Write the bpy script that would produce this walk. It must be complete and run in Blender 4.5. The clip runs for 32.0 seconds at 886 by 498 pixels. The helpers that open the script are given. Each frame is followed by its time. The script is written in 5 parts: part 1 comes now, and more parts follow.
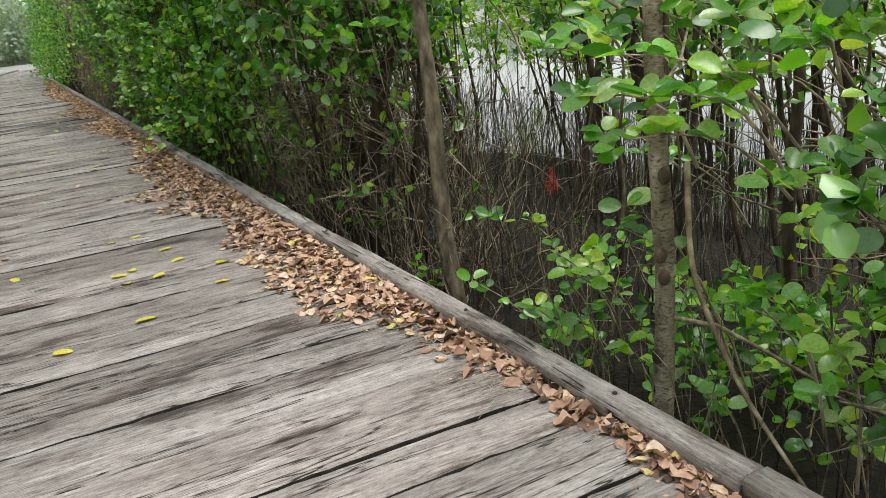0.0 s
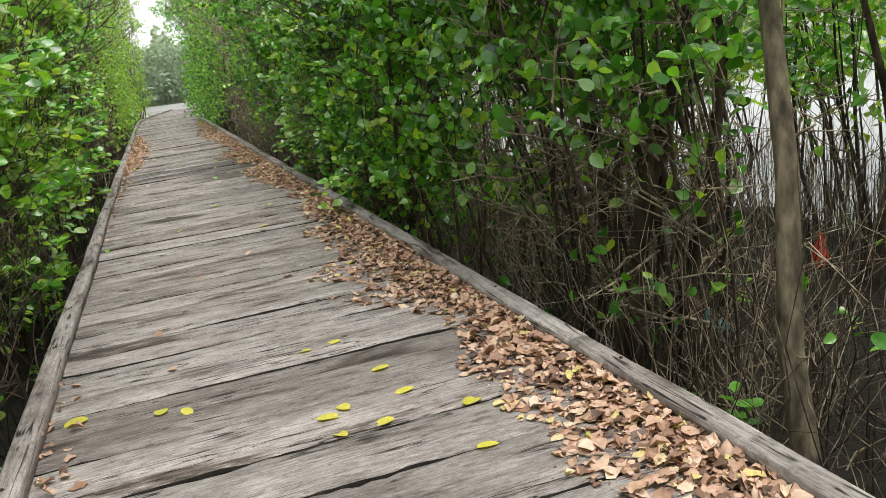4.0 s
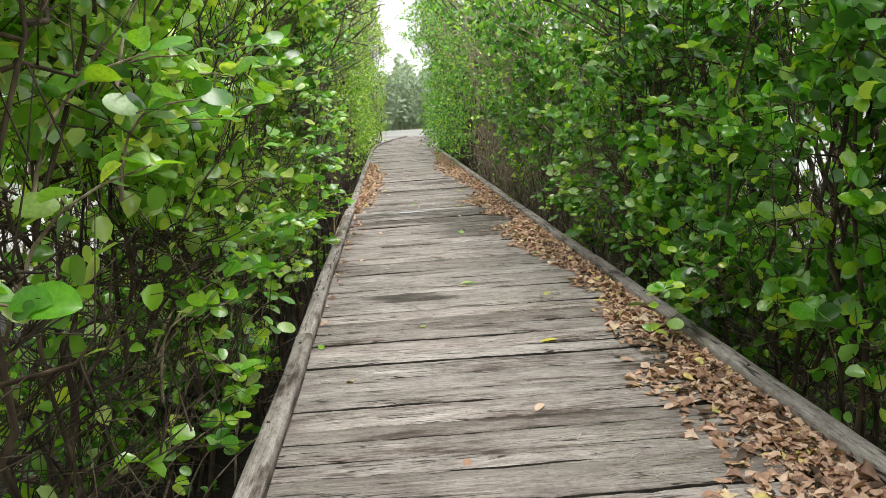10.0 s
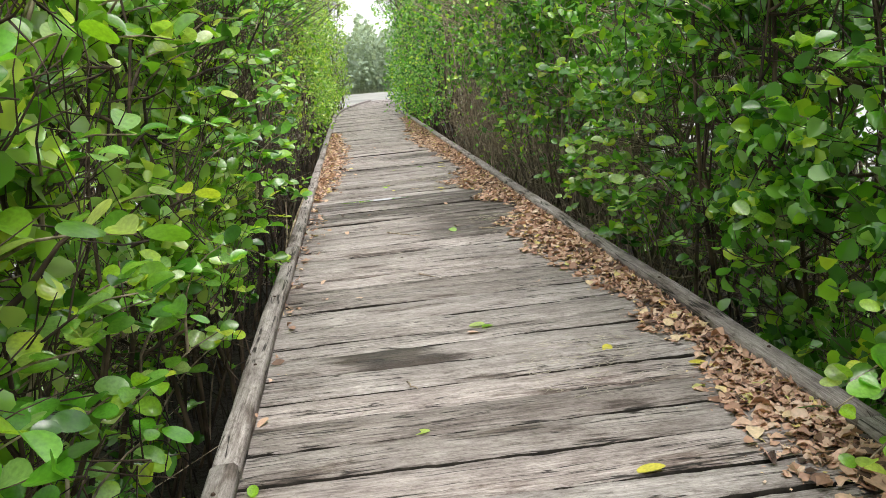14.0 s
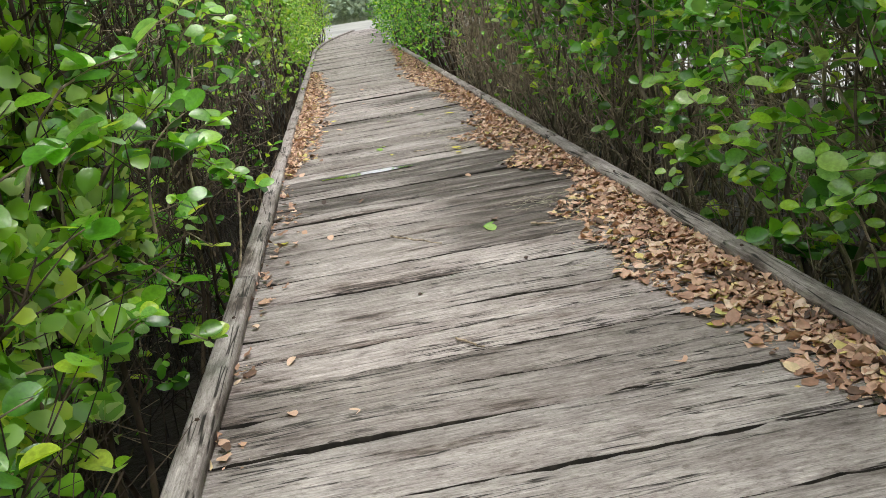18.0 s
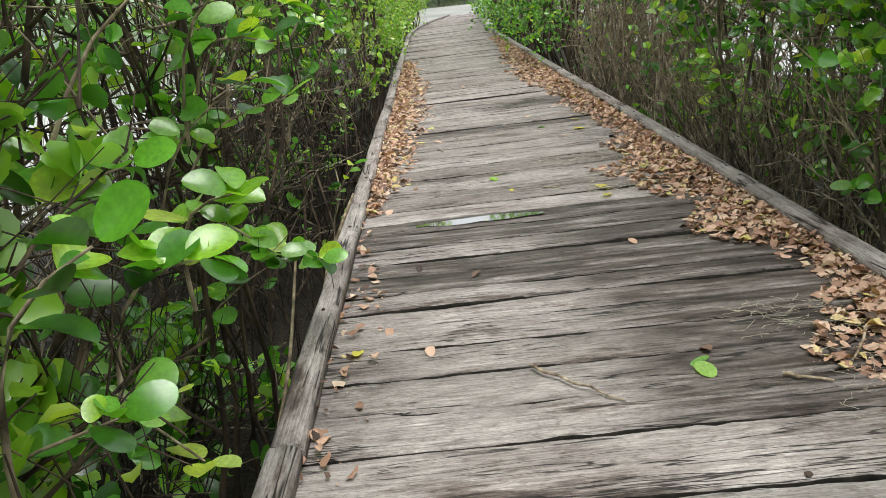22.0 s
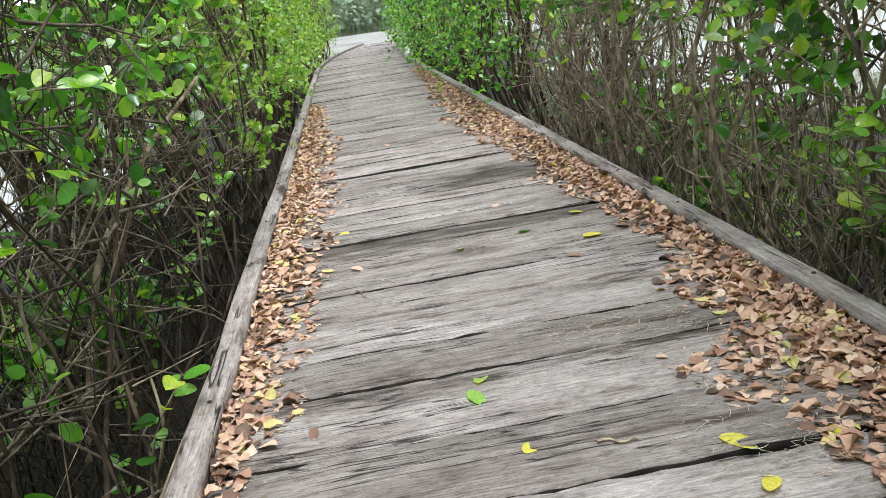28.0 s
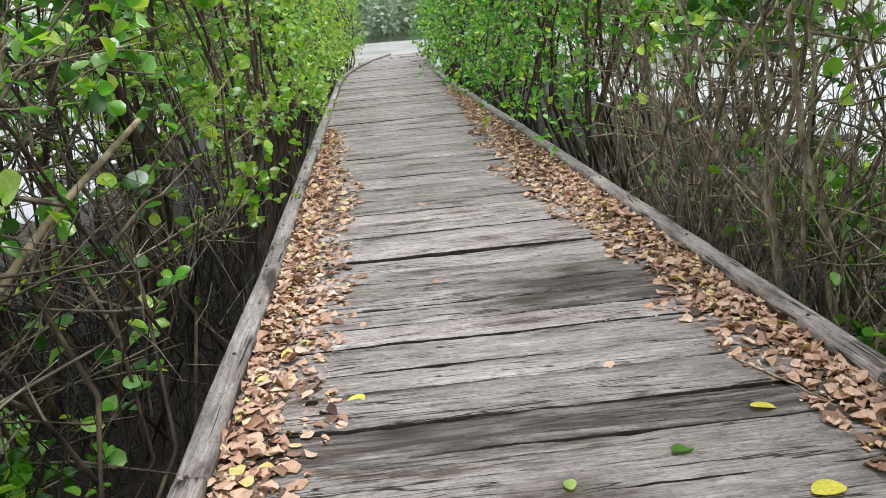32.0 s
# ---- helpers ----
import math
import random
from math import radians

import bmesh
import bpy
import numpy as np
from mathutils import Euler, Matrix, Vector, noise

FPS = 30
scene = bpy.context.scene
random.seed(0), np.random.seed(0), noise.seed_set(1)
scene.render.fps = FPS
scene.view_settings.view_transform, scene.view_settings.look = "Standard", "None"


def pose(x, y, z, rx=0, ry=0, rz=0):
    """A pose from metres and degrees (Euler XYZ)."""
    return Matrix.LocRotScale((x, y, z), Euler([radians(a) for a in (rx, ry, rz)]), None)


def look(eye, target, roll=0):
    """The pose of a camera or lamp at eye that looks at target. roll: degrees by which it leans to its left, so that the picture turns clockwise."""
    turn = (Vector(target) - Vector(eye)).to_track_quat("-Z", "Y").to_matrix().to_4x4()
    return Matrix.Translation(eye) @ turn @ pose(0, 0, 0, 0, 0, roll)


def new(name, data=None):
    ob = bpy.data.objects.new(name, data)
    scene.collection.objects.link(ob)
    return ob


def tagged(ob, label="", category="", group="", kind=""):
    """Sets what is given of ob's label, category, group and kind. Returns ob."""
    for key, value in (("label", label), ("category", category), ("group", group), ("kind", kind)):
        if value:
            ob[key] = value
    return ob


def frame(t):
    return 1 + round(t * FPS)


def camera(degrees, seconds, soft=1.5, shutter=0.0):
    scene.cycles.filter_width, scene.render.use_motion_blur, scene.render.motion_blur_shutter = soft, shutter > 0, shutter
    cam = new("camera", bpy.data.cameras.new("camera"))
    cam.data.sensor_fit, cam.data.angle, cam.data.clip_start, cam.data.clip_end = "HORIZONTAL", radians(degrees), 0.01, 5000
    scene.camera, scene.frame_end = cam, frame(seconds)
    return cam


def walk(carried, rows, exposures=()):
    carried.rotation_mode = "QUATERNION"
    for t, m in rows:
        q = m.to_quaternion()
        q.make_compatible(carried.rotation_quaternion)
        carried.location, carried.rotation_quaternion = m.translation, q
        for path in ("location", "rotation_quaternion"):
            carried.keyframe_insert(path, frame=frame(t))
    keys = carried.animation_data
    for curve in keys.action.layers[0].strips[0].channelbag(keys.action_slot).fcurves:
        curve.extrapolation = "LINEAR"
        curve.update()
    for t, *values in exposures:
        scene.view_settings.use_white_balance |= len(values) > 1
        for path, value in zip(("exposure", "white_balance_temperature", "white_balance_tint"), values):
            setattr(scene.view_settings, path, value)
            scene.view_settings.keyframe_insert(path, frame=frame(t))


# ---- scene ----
cam = camera(57.7, 32.0, soft=0.75)
PATH = [
    (0, (-0.29, 0.068, 1.263), (0.567, 1.774, 0.668), -6.4),
    (0.5, (-0.319, 0.284, 1.279), (0.591, 1.954, 0.66), -5.9),
    (1, (-0.292, 0.42, 1.263), (0.701, 2.028, 0.608), -7.0),
    (1.5, (-0.269, 0.678, 1.253), (0.725, 2.278, 0.58), -7.7),
    (2, (-0.23, 0.851, 1.319), (0.812, 2.487, 0.831), -7.2),
    (2.5, (-0.275, 0.998, 1.311), (0.756, 2.656, 0.876), -6.6),
    (3, (-0.334, 1.214, 1.319), (0.645, 2.904, 0.89), -5.3),
    (3.5, (-0.362, 1.471, 1.284), (0.462, 3.232, 0.813), -6.0),
    (4, (-0.366, 1.749, 1.312), (0.232, 3.596, 0.829), -7.8),
    (4.5, (-0.461, 1.944, 1.316), (-0.201, 3.873, 0.857), -7.6),
    (6.5, (-0.432, 2.838, 1.34), (-0.501, 4.811, 1.017), -6.0),
    (7, (-0.498, 3.141, 1.315), (-0.552, 5.108, 0.959), -4.0),
    (7.5, (-0.535, 3.336, 1.319), (-0.586, 5.284, 0.87), -3.3),
    (8, (-0.538, 3.412, 1.343), (-0.604, 5.362, 0.901), -3.6),
    (8.5, (-0.485, 3.742, 1.335), (-0.593, 5.709, 0.992), -5.2),
    (9, (-0.462, 4.018, 1.388), (-0.554, 6.003, 1.166), -5.4),
    (9.5, (-0.504, 4.279, 1.347), (-0.452, 6.255, 1.044), -4.2),
    (10, (-0.511, 4.473, 1.353), (-0.395, 6.44, 1.008), -3.7),
    (10.5, (-0.493, 4.84, 1.347), (-0.522, 6.808, 0.994), -5.3),
    (11, (-0.501, 5.062, 1.353), (-0.671, 7.022, 0.993), -5.3),
    (11.5, (-0.563, 5.203, 1.383), (-0.463, 7.167, 1.019), -4.0),
    (12, (-0.546, 5.415, 1.347), (-0.393, 7.375, 0.978), -5.0),
    (12.5, (-0.485, 5.761, 1.358), (-0.334, 7.723, 1.001), -6.5),
    (13, (-0.483, 5.984, 1.327), (-0.325, 7.941, 0.943), -7.0),
    (13.5, (-0.522, 6.243, 1.355), (-0.352, 8.194, 0.945), -6.0),
    (15.5, (-0.459, 7.499, 1.3), (-0.229, 9.409, 0.754), -6.2),
    (16, (-0.446, 7.777, 1.28), (-0.224, 9.685, 0.723), -8.0),
    (16.5, (-0.403, 8.134, 1.306), (-0.239, 10.048, 0.752), -8.9),
    (17, (-0.463, 8.413, 1.281), (-0.306, 10.326, 0.721), -8.4),
    (17.5, (-0.506, 8.663, 1.297), (-0.33, 10.567, 0.71), -7.8),
    (18, (-0.436, 8.94, 1.293), (-0.269, 10.836, 0.679), -9.1),
    (18.5, (-0.415, 9.115, 1.304), (-0.27, 11.016, 0.703), -9.2),
    (19, (-0.435, 9.363, 1.275), (-0.235, 11.257, 0.664), -8.2),
    (19.5, (-0.472, 9.628, 1.283), (-0.202, 11.509, 0.66), -7.6),
    (20, (-0.45, 9.916, 1.275), (-0.168, 11.792, 0.642), -8.8),
    (20.5, (-0.463, 10.088, 1.305), (-0.272, 11.978, 0.679), -8.1),
    (21, (-0.509, 10.326, 1.297), (-0.331, 12.215, 0.664), -6.6),
    (21.5, (-0.545, 10.528, 1.318), (-0.381, 12.419, 0.688), -5.9),
    (22, (-0.545, 10.828, 1.271), (-0.572, 12.729, 0.652), -7.1),
    (22.5, (-0.5, 11.144, 1.306), (-0.527, 13.038, 0.666), -8.4),
    (23, (-0.538, 11.395, 1.295), (-0.399, 13.279, 0.637), -9.0),
    (23.5, (-0.556, 11.615, 1.272), (-0.33, 13.487, 0.605), -7.7),
    (24, (-0.51, 11.873, 1.26), (-0.234, 13.727, 0.562), -9.5),
    (24.5, (-0.538, 12.078, 1.245), (-0.281, 13.926, 0.524), -9.1),
    (25, (-0.625, 12.445, 1.233), (-0.364, 14.288, 0.502), -6.2),
    (25.5, (-0.62, 12.625, 1.223), (-0.341, 14.451, 0.457), -5.8),
    (27.5, (-0.516, 13.532, 1.22), (-0.385, 15.382, 0.472), -9.3),
    (28, (-0.451, 13.774, 1.231), (-0.29, 15.679, 0.644), -9.0),
    (28.5, (-0.442, 13.927, 1.246), (-0.27, 15.84, 0.688), -9.5),
    (29, (-0.48, 14.181, 1.265), (-0.242, 16.099, 0.752), -8.8),
    (29.5, (-0.469, 14.379, 1.228), (-0.181, 16.284, 0.69), -8.1),
    (30, (-0.438, 14.577, 1.227), (-0.234, 16.474, 0.626), -9.3),
    (30.5, (-0.423, 14.817, 1.225), (-0.22, 16.697, 0.575), -10.5),
    (31, (-0.472, 15.126, 1.281), (-0.255, 17.021, 0.68), -9.2),
    (31.5, (-0.462, 15.475, 1.255), (-0.274, 17.383, 0.688), -7.1),
    (32, (-0.458, 15.785, 1.285), (-0.32, 17.701, 0.726), -5.3),
]
EXPOSURE = 1.25
walk(cam, [(t, look(eye, target, roll)) for t, eye, target, roll in PATH], [(0.0, EXPOSURE - 0.4, 6500, 5), (2.0, EXPOSURE - 0.3, 6500, 5), (4.5, EXPOSURE - 0.25, 6600, 6), (6.5, EXPOSURE - 0.05, 6600, 6), (9.0, EXPOSURE - 0.06, 6700, 6), (16.0, EXPOSURE + 0.1, 6600, 8), (19.0, EXPOSURE - 0.08, 6550, 7), (23.0, EXPOSURE - 0.08, 6400, 6), (27.0, EXPOSURE + 0.1, 6150, 7), (32.0, EXPOSURE - 0.06, 6150, 9)])

# ---- daylight: a bright overcast sky ----
world = bpy.data.worlds.new("world")
scene.world = world
world.use_nodes = True
wn, wl = world.node_tree.nodes, world.node_tree.links
sky = wn.new("ShaderNodeTexSky")
sky.sky_type, sky.sun_disc = "NISHITA", False
sky.sun_elevation, sky.sun_rotation = radians(75), radians(151)
sky.air_density, sky.dust_density, sky.ozone_density = 1.0, 1.5, 1.0
pale = wn.new("ShaderNodeHueSaturation")
pale.inputs["Saturation"].default_value = 0.12
wl.new(sky.outputs["Color"], pale.inputs["Color"])
wl.new(pale.outputs["Color"], wn["Background"].inputs["Color"])
wn["Background"].inputs["Strength"].default_value = 0.15
sun = new("sun", bpy.data.lights.new("sun", "SUN"))
sun.data.energy, sun.data.angle, sun.data.color = 1.35, radians(40), (1.0, 0.97, 0.92)
sun.matrix_world = look((0, 0, 0), (-0.13, 0.23, -0.965))

rng = np.random.default_rng(7)
MUD = -0.75
WATER = -0.80


# ---- materials ----
def material(name):
    m = bpy.data.materials.new(name)
    m.use_nodes = True
    return m, m.node_tree.nodes, m.node_tree.links, m.node_tree.nodes["Principled BSDF"]


def ramp(nodes, stops):
    r = nodes.new("ShaderNodeValToRGB")
    while len(r.color_ramp.elements) < len(stops):
        r.color_ramp.elements.new(0.5)
    for e, (p, c) in zip(r.color_ramp.elements, stops):
        e.position, e.color = p, (*c, 1.0)
    return r


def noise_node(nodes, links, scale, detail=4.0, stretch=None, kind="Object", rough=0.55):
    tc = nodes.new("ShaderNodeTexCoord")
    mp = nodes.new("ShaderNodeMapping")
    if stretch:
        mp.inputs["Scale"].default_value = stretch
    n = nodes.new("ShaderNodeTexNoise")
    n.inputs["Scale"].default_value, n.inputs["Detail"].default_value, n.inputs["Roughness"].default_value = scale, detail, rough
    links.new(tc.outputs[kind], mp.inputs["Vector"])
    links.new(mp.outputs["Vector"], n.inputs["Vector"])
    return n, mp


def mixed(nodes, links, kind, fac, a, b):
    m = nodes.new("ShaderNodeMix")
    m.data_type, m.blend_type = "RGBA", kind
    for slot, v in ((0, fac), (6, a), (7, b)):
        if isinstance(v, (int, float)):
            m.inputs[slot].default_value = v
        elif isinstance(v, tuple):
            m.inputs[slot].default_value = (*v, 1.0)
        else:
            links.new(v, m.inputs[slot])
    return m.outputs[2]


def bump(nodes, links, height, strength, distance, bsdf):
    b = nodes.new("ShaderNodeBump")
    b.inputs["Strength"].default_value, b.inputs["Distance"].default_value = strength, distance
    links.new(height, b.inputs["Height"])
    links.new(b.outputs["Normal"], bsdf.inputs["Normal"])


def old_wood(name, along, light=1.0, wet=None):
    """Grey weathered wood; along: the axis of the grain. The pattern shifts from piece to piece. wet: a soaked stretch of the piece, from and to in x, and how strong."""
    m, n, l, p = material(name)
    st = (10.0, 85.0, 85.0) if along == "x" else (52.0, 4.5, 52.0)
    info = n.new("ShaderNodeObjectInfo")
    shift = n.new("ShaderNodeVectorMath")
    shift.operation = "SCALE"
    shift.inputs[0].default_value = (37.0, 71.0, 53.0)
    l.new(info.outputs["Random"], shift.inputs["Scale"])

    def layer(scale, detail, stretch, rough):
        a, mp = noise_node(n, l, scale, detail, stretch, rough=rough)
        l.new(shift.outputs[0], mp.inputs["Location"])
        return a.outputs["Fac"]
    grain = layer(1.0, 8.0, st, 0.66)
    fine = layer(1.0, 5.0, (48.0, 260.0, 260.0) if along == "x" else (240.0, 26.0, 240.0), 0.75)
    wave = layer(1.0, 3.0, tuple(q * v for q, v in zip((0.13, 0.24, 0.24) if along == "x" else (0.24, 0.13, 0.24), st)), 0.5)
    spots = layer(2.2, 6.0, (0.6, 2.6, 1.0) if along == "x" else (2.6, 0.6, 1.0), 0.62)
    g = ramp(n, [(0.26, (0.17, 0.148, 0.140)), (0.345, (0.255, 0.230, 0.222)), (0.50, (0.345, 0.319, 0.312)), (0.70, (0.465, 0.436, 0.428))])
    l.new(grain, g.inputs["Fac"])
    f = ramp(n, [(0.33, (0.42, 0.39, 0.38)), (0.44, (0.90, 0.89, 0.88)), (0.66, (1.25, 1.25, 1.25))])
    l.new(fine, f.inputs["Fac"])
    c = mixed(n, l, "MULTIPLY", 0.9, g.outputs["Color"], f.outputs["Color"])
    ridge = layer(1.0, 7.0, (3.2, 150.0, 150.0) if along == "x" else (150.0, 3.2, 150.0), 0.62)
    rd = ramp(n, [(0.34, (0.46, 0.42, 0.40)), (0.44, (0.82, 0.80, 0.79)), (0.54, (1.06, 1.06, 1.06)), (0.68, (1.34, 1.35, 1.37))])
    l.new(ridge, rd.inputs["Fac"])
    worn = ramp(n, [(0.36, (0.12, 0.12, 0.12)), (0.62, (0.80, 0.80, 0.80))])
    l.new(layer(1.7, 3.0, (0.7, 1.6, 1.0) if along == "x" else (1.6, 0.7, 1.0), 0.6), worn.inputs["Fac"])
    c = mixed(n, l, "MULTIPLY", worn.outputs["Color"], c, rd.outputs["Color"])
    k = ramp(n, [(0.482, (1.0, 1.0, 1.0)), (0.494, (0.06, 0.05, 0.045)), (0.506, (0.06, 0.05, 0.045)), (0.518, (1.0, 1.0, 1.0))])
    l.new(wave, k.inputs["Fac"])
    gate = ramp(n, [(0.45, (0.0, 0.0, 0.0)), (0.52, (1.0, 1.0, 1.0))])
    l.new(layer(1.6, 2.0, (0.9, 3.0, 1.0), 0.5), gate.inputs["Fac"])
    c = mixed(n, l, "MULTIPLY", gate.outputs["Color"], c, k.outputs["Color"])
    s = ramp(n, [(0.325, (0.13, 0.10, 0.085)), (0.37, (0.40, 0.34, 0.31)), (0.43, (0.88, 0.86, 0.85)), (0.58, (1.08, 1.08, 1.08)), (0.78, (1.28, 1.28, 1.28))])
    broken = n.new("ShaderNodeMath")
    broken.operation = "MULTIPLY_ADD"
    l.new(grain, broken.inputs[0])
    broken.inputs[1].default_value = 0.18
    l.new(spots, broken.inputs[2])
    spread = n.new("ShaderNodeMath")
    spread.operation = "SUBTRACT"
    l.new(broken.outputs[0], spread.inputs[0])
    spread.inputs[1].default_value = 0.09
    l.new(spread.outputs[0], s.inputs["Fac"])
    c = mixed(n, l, "MULTIPLY", 0.95, c, s.outputs["Color"])
    patch = ramp(n, [(0.30, (0.42, 0.37, 0.36)), (0.41, (0.82, 0.79, 0.79)), (0.53, (1.03, 1.02, 1.02)), (0.68, (1.32, 1.31, 1.32))])
    l.new(layer(3.2, 5.0, (0.8, 1.7, 1.0) if along == "x" else (1.7, 0.8, 1.0), 0.68), patch.inputs["Fac"])
    c = mixed(n, l, "MULTIPLY", 0.9, c, patch.outputs["Color"])
    speck = ramp(n, [(0.36, (0.55, 0.53, 0.50)), (0.46, (1.0, 1.0, 1.0)), (0.62, (1.0, 1.0, 1.0)), (0.70, (1.30, 1.30, 1.28))])
    l.new(layer(38.0, 5.0, (0.5, 1.0, 1.0) if along == "x" else (1.0, 0.5, 1.0), 0.7), speck.inputs["Fac"])
    c = mixed(n, l, "MULTIPLY", 0.8, c, speck.outputs["Color"])
    tone = ramp(n, [(0.0, (0.66, 0.63, 0.61)), (0.20, (0.88, 0.86, 0.85)), (0.7, (1.02, 1.01, 1.01)), (1.0, (1.20 * light, 1.15 * light, 1.15 * light))])
    l.new(info.outputs["Random"], tone.inputs["Fac"])
    c = mixed(n, l, "MULTIPLY", 1.0, c, tone.outputs["Color"])
    p.inputs["Roughness"].default_value = 0.7
    if wet:
        x0, x1, power, least = wet
        tc = n.new("ShaderNodeTexCoord")
        sx = n.new("ShaderNodeSeparateXYZ")
        l.new(tc.outputs["Object"], sx.inputs["Vector"])
        rag = n.new("ShaderNodeMath")
        rag.operation = "MULTIPLY_ADD"
        l.new(spots, rag.inputs[0])
        rag.inputs[1].default_value = 1.6
        l.new(sx.outputs["X"], rag.inputs[2])
        band = ramp(n, [(0.0, (0.0, 0.0, 0.0)), (0.22, (1.0, 1.0, 1.0)), (0.80, (1.0, 1.0, 1.0)), (1.0, (0.0, 0.0, 0.0))])
        mr = n.new("ShaderNodeMapRange")
        l.new(rag.outputs[0], mr.inputs["Value"])
        mr.inputs["From Min"].default_value, mr.inputs["From Max"].default_value = x0 + 0.7, x1 + 0.9
        l.new(mr.outputs["Result"], band.inputs["Fac"])
        damp = n.new("ShaderNodeMath")
        damp.operation = "MULTIPLY"
        l.new(band.outputs["Color"], damp.inputs[0])
        damp.inputs[1].default_value = power
        streak = ramp(n, [(0.34, (least, least, least)), (0.45, (max(least, 0.62), max(least, 0.62), max(least, 0.62))), (0.57, (1.0, 1.0, 1.0))])
        l.new(layer(1.0, 8.0, (2.2, 22.0, 1.0), 0.68), streak.inputs["Fac"])
        both = n.new("ShaderNodeMath")
        both.operation = "MULTIPLY"
        l.new(damp.outputs[0], both.inputs[0])
        l.new(streak.outputs["Color"], both.inputs[1])
        damp = both
        c = mixed(n, l, "MULTIPLY", damp.outputs[0], c, (0.13, 0.092, 0.073))
        gl = n.new("ShaderNodeMapRange")
        gl.inputs["To Min"].default_value, gl.inputs["To Max"].default_value = 0.7, 0.5
        l.new(damp.outputs[0], gl.inputs["Value"])
        l.new(gl.outputs["Result"], p.inputs["Roughness"])
    l.new(c, p.inputs["Base Color"])
    h = mixed(n, l, "MIX", 0.5, mixed(n, l, "MIX", 0.35, grain, fine), ridge)
    h = mixed(n, l, "MULTIPLY", 0.8, h, mixed(n, l, "MIX", gate.outputs["Color"], (1.0, 1.0, 1.0), k.outputs["Color"]))
    bump(n, l, h, 0.9, 0.014 if along == "x" else 0.007, p)
    return m


def island_leaf(name, stops, through_light, rough, sheen=0.5, grain=7.0):
    """Leaves of one mesh; the colour changes from leaf to leaf."""
    m, n, l, p = material(name)
    geo = n.new("ShaderNodeNewGeometry")
    info = n.new("ShaderNodeObjectInfo")
    both = n.new("ShaderNodeMath")
    both.operation = "ADD"
    l.new(geo.outputs["Random Per Island"], both.inputs[0])
    l.new(info.outputs["Random"], both.inputs[1])
    part_of = n.new("ShaderNodeMath")
    part_of.operation = "FRACT"
    l.new(both.outputs[0], part_of.inputs[0])
    r = ramp(n, stops)
    l.new(part_of.outputs[0], r.inputs["Fac"])
    blotch, _ = noise_node(n, l, grain, 3.0)
    b = ramp(n, [(0.33, (0.70, 0.72, 0.66)), (0.65, (1.12, 1.10, 1.08))])
    l.new(blotch.outputs["Fac"], b.inputs["Fac"])
    c = mixed(n, l, "MULTIPLY", 0.8, r.outputs["Color"], b.outputs["Color"])
    l.new(c, p.inputs["Base Color"])
    p.inputs["Roughness"].default_value = rough
    p.inputs["Specular IOR Level"].default_value = sheen
    if sheen > 0.7:
        p.inputs["Coat Weight"].default_value, p.inputs["Coat Roughness"].default_value = 0.5, 0.30
    if through_light:
        t = n.new("ShaderNodeBsdfTranslucent")
        warm = mixed(n, l, "MULTIPLY", 1.0, c, (1.5, 1.45, 0.6))
        l.new(warm, t.inputs["Color"])
        mx = n.new("ShaderNodeMixShader")
        mx.inputs["Fac"].default_value = through_light
        l.new(p.outputs["BSDF"], mx.inputs[1])
        l.new(t.outputs["BSDF"], mx.inputs[2])
        l.new(mx.outputs["Shader"], n["Material Output"].inputs["Surface"])
    return m


def bark_material(name, dark, mid, lit, scale=14.0):
    m, n, l, p = material(name)
    a, _ = noise_node(n, l, scale, 6.0, (1.0, 1.0, 0.35))
    r = ramp(n, [(0.3, dark), (0.5, mid), (0.7, lit)])
    l.new(a.outputs["Fac"], r.inputs["Fac"])
    geo = n.new("ShaderNodeNewGeometry")
    t = ramp(n, [(0.0, (0.7, 0.68, 0.66)), (1.0, (1.25, 1.22, 1.18))])
    l.new(geo.outputs["Random Per Island"], t.inputs["Fac"])
    l.new(mixed(n, l, "MULTIPLY", 1.0, r.outputs["Color"], t.outputs["Color"]), p.inputs["Base Color"])
    p.inputs["Roughness"].default_value = 0.9
    bump(n, l, a.outputs["Fac"], 0.7, 0.01, p)
    return m


PLANK = old_wood("weathered_plank", "x")
PLANK_STAINED = old_wood("stained_plank", "x", 1.0, (-0.72, -0.22, 1.0, 0.85))
PLANK_SOAKED = old_wood("soaked_plank", "x", 1.0, (-1.5, 1.5, 0.95, 0.12))
PLANK_DAMP = old_wood("damp_plank", "x", 1.0, (-0.1, 1.6, 0.97, 0.25))
BEAM = old_wood("weathered_beam", "y", 0.9)
POST = old_wood("dark_post", "x", 0.6)
# Near-black plank sides: the shade of the gaps painted in, along with grime.
GAP_SHADE = bark_material("gap_shaded_side", (0.006, 0.005, 0.004), (0.016, 0.013, 0.010), (0.040, 0.033, 0.026), 20.0)
# Near-black bark of wet roots; on brushwood it paints in the undergrowth's shade.
SHADED_BARK = bark_material("shaded_wet_bark", (0.007, 0.005, 0.0035), (0.022, 0.016, 0.011), (0.062, 0.046, 0.031))
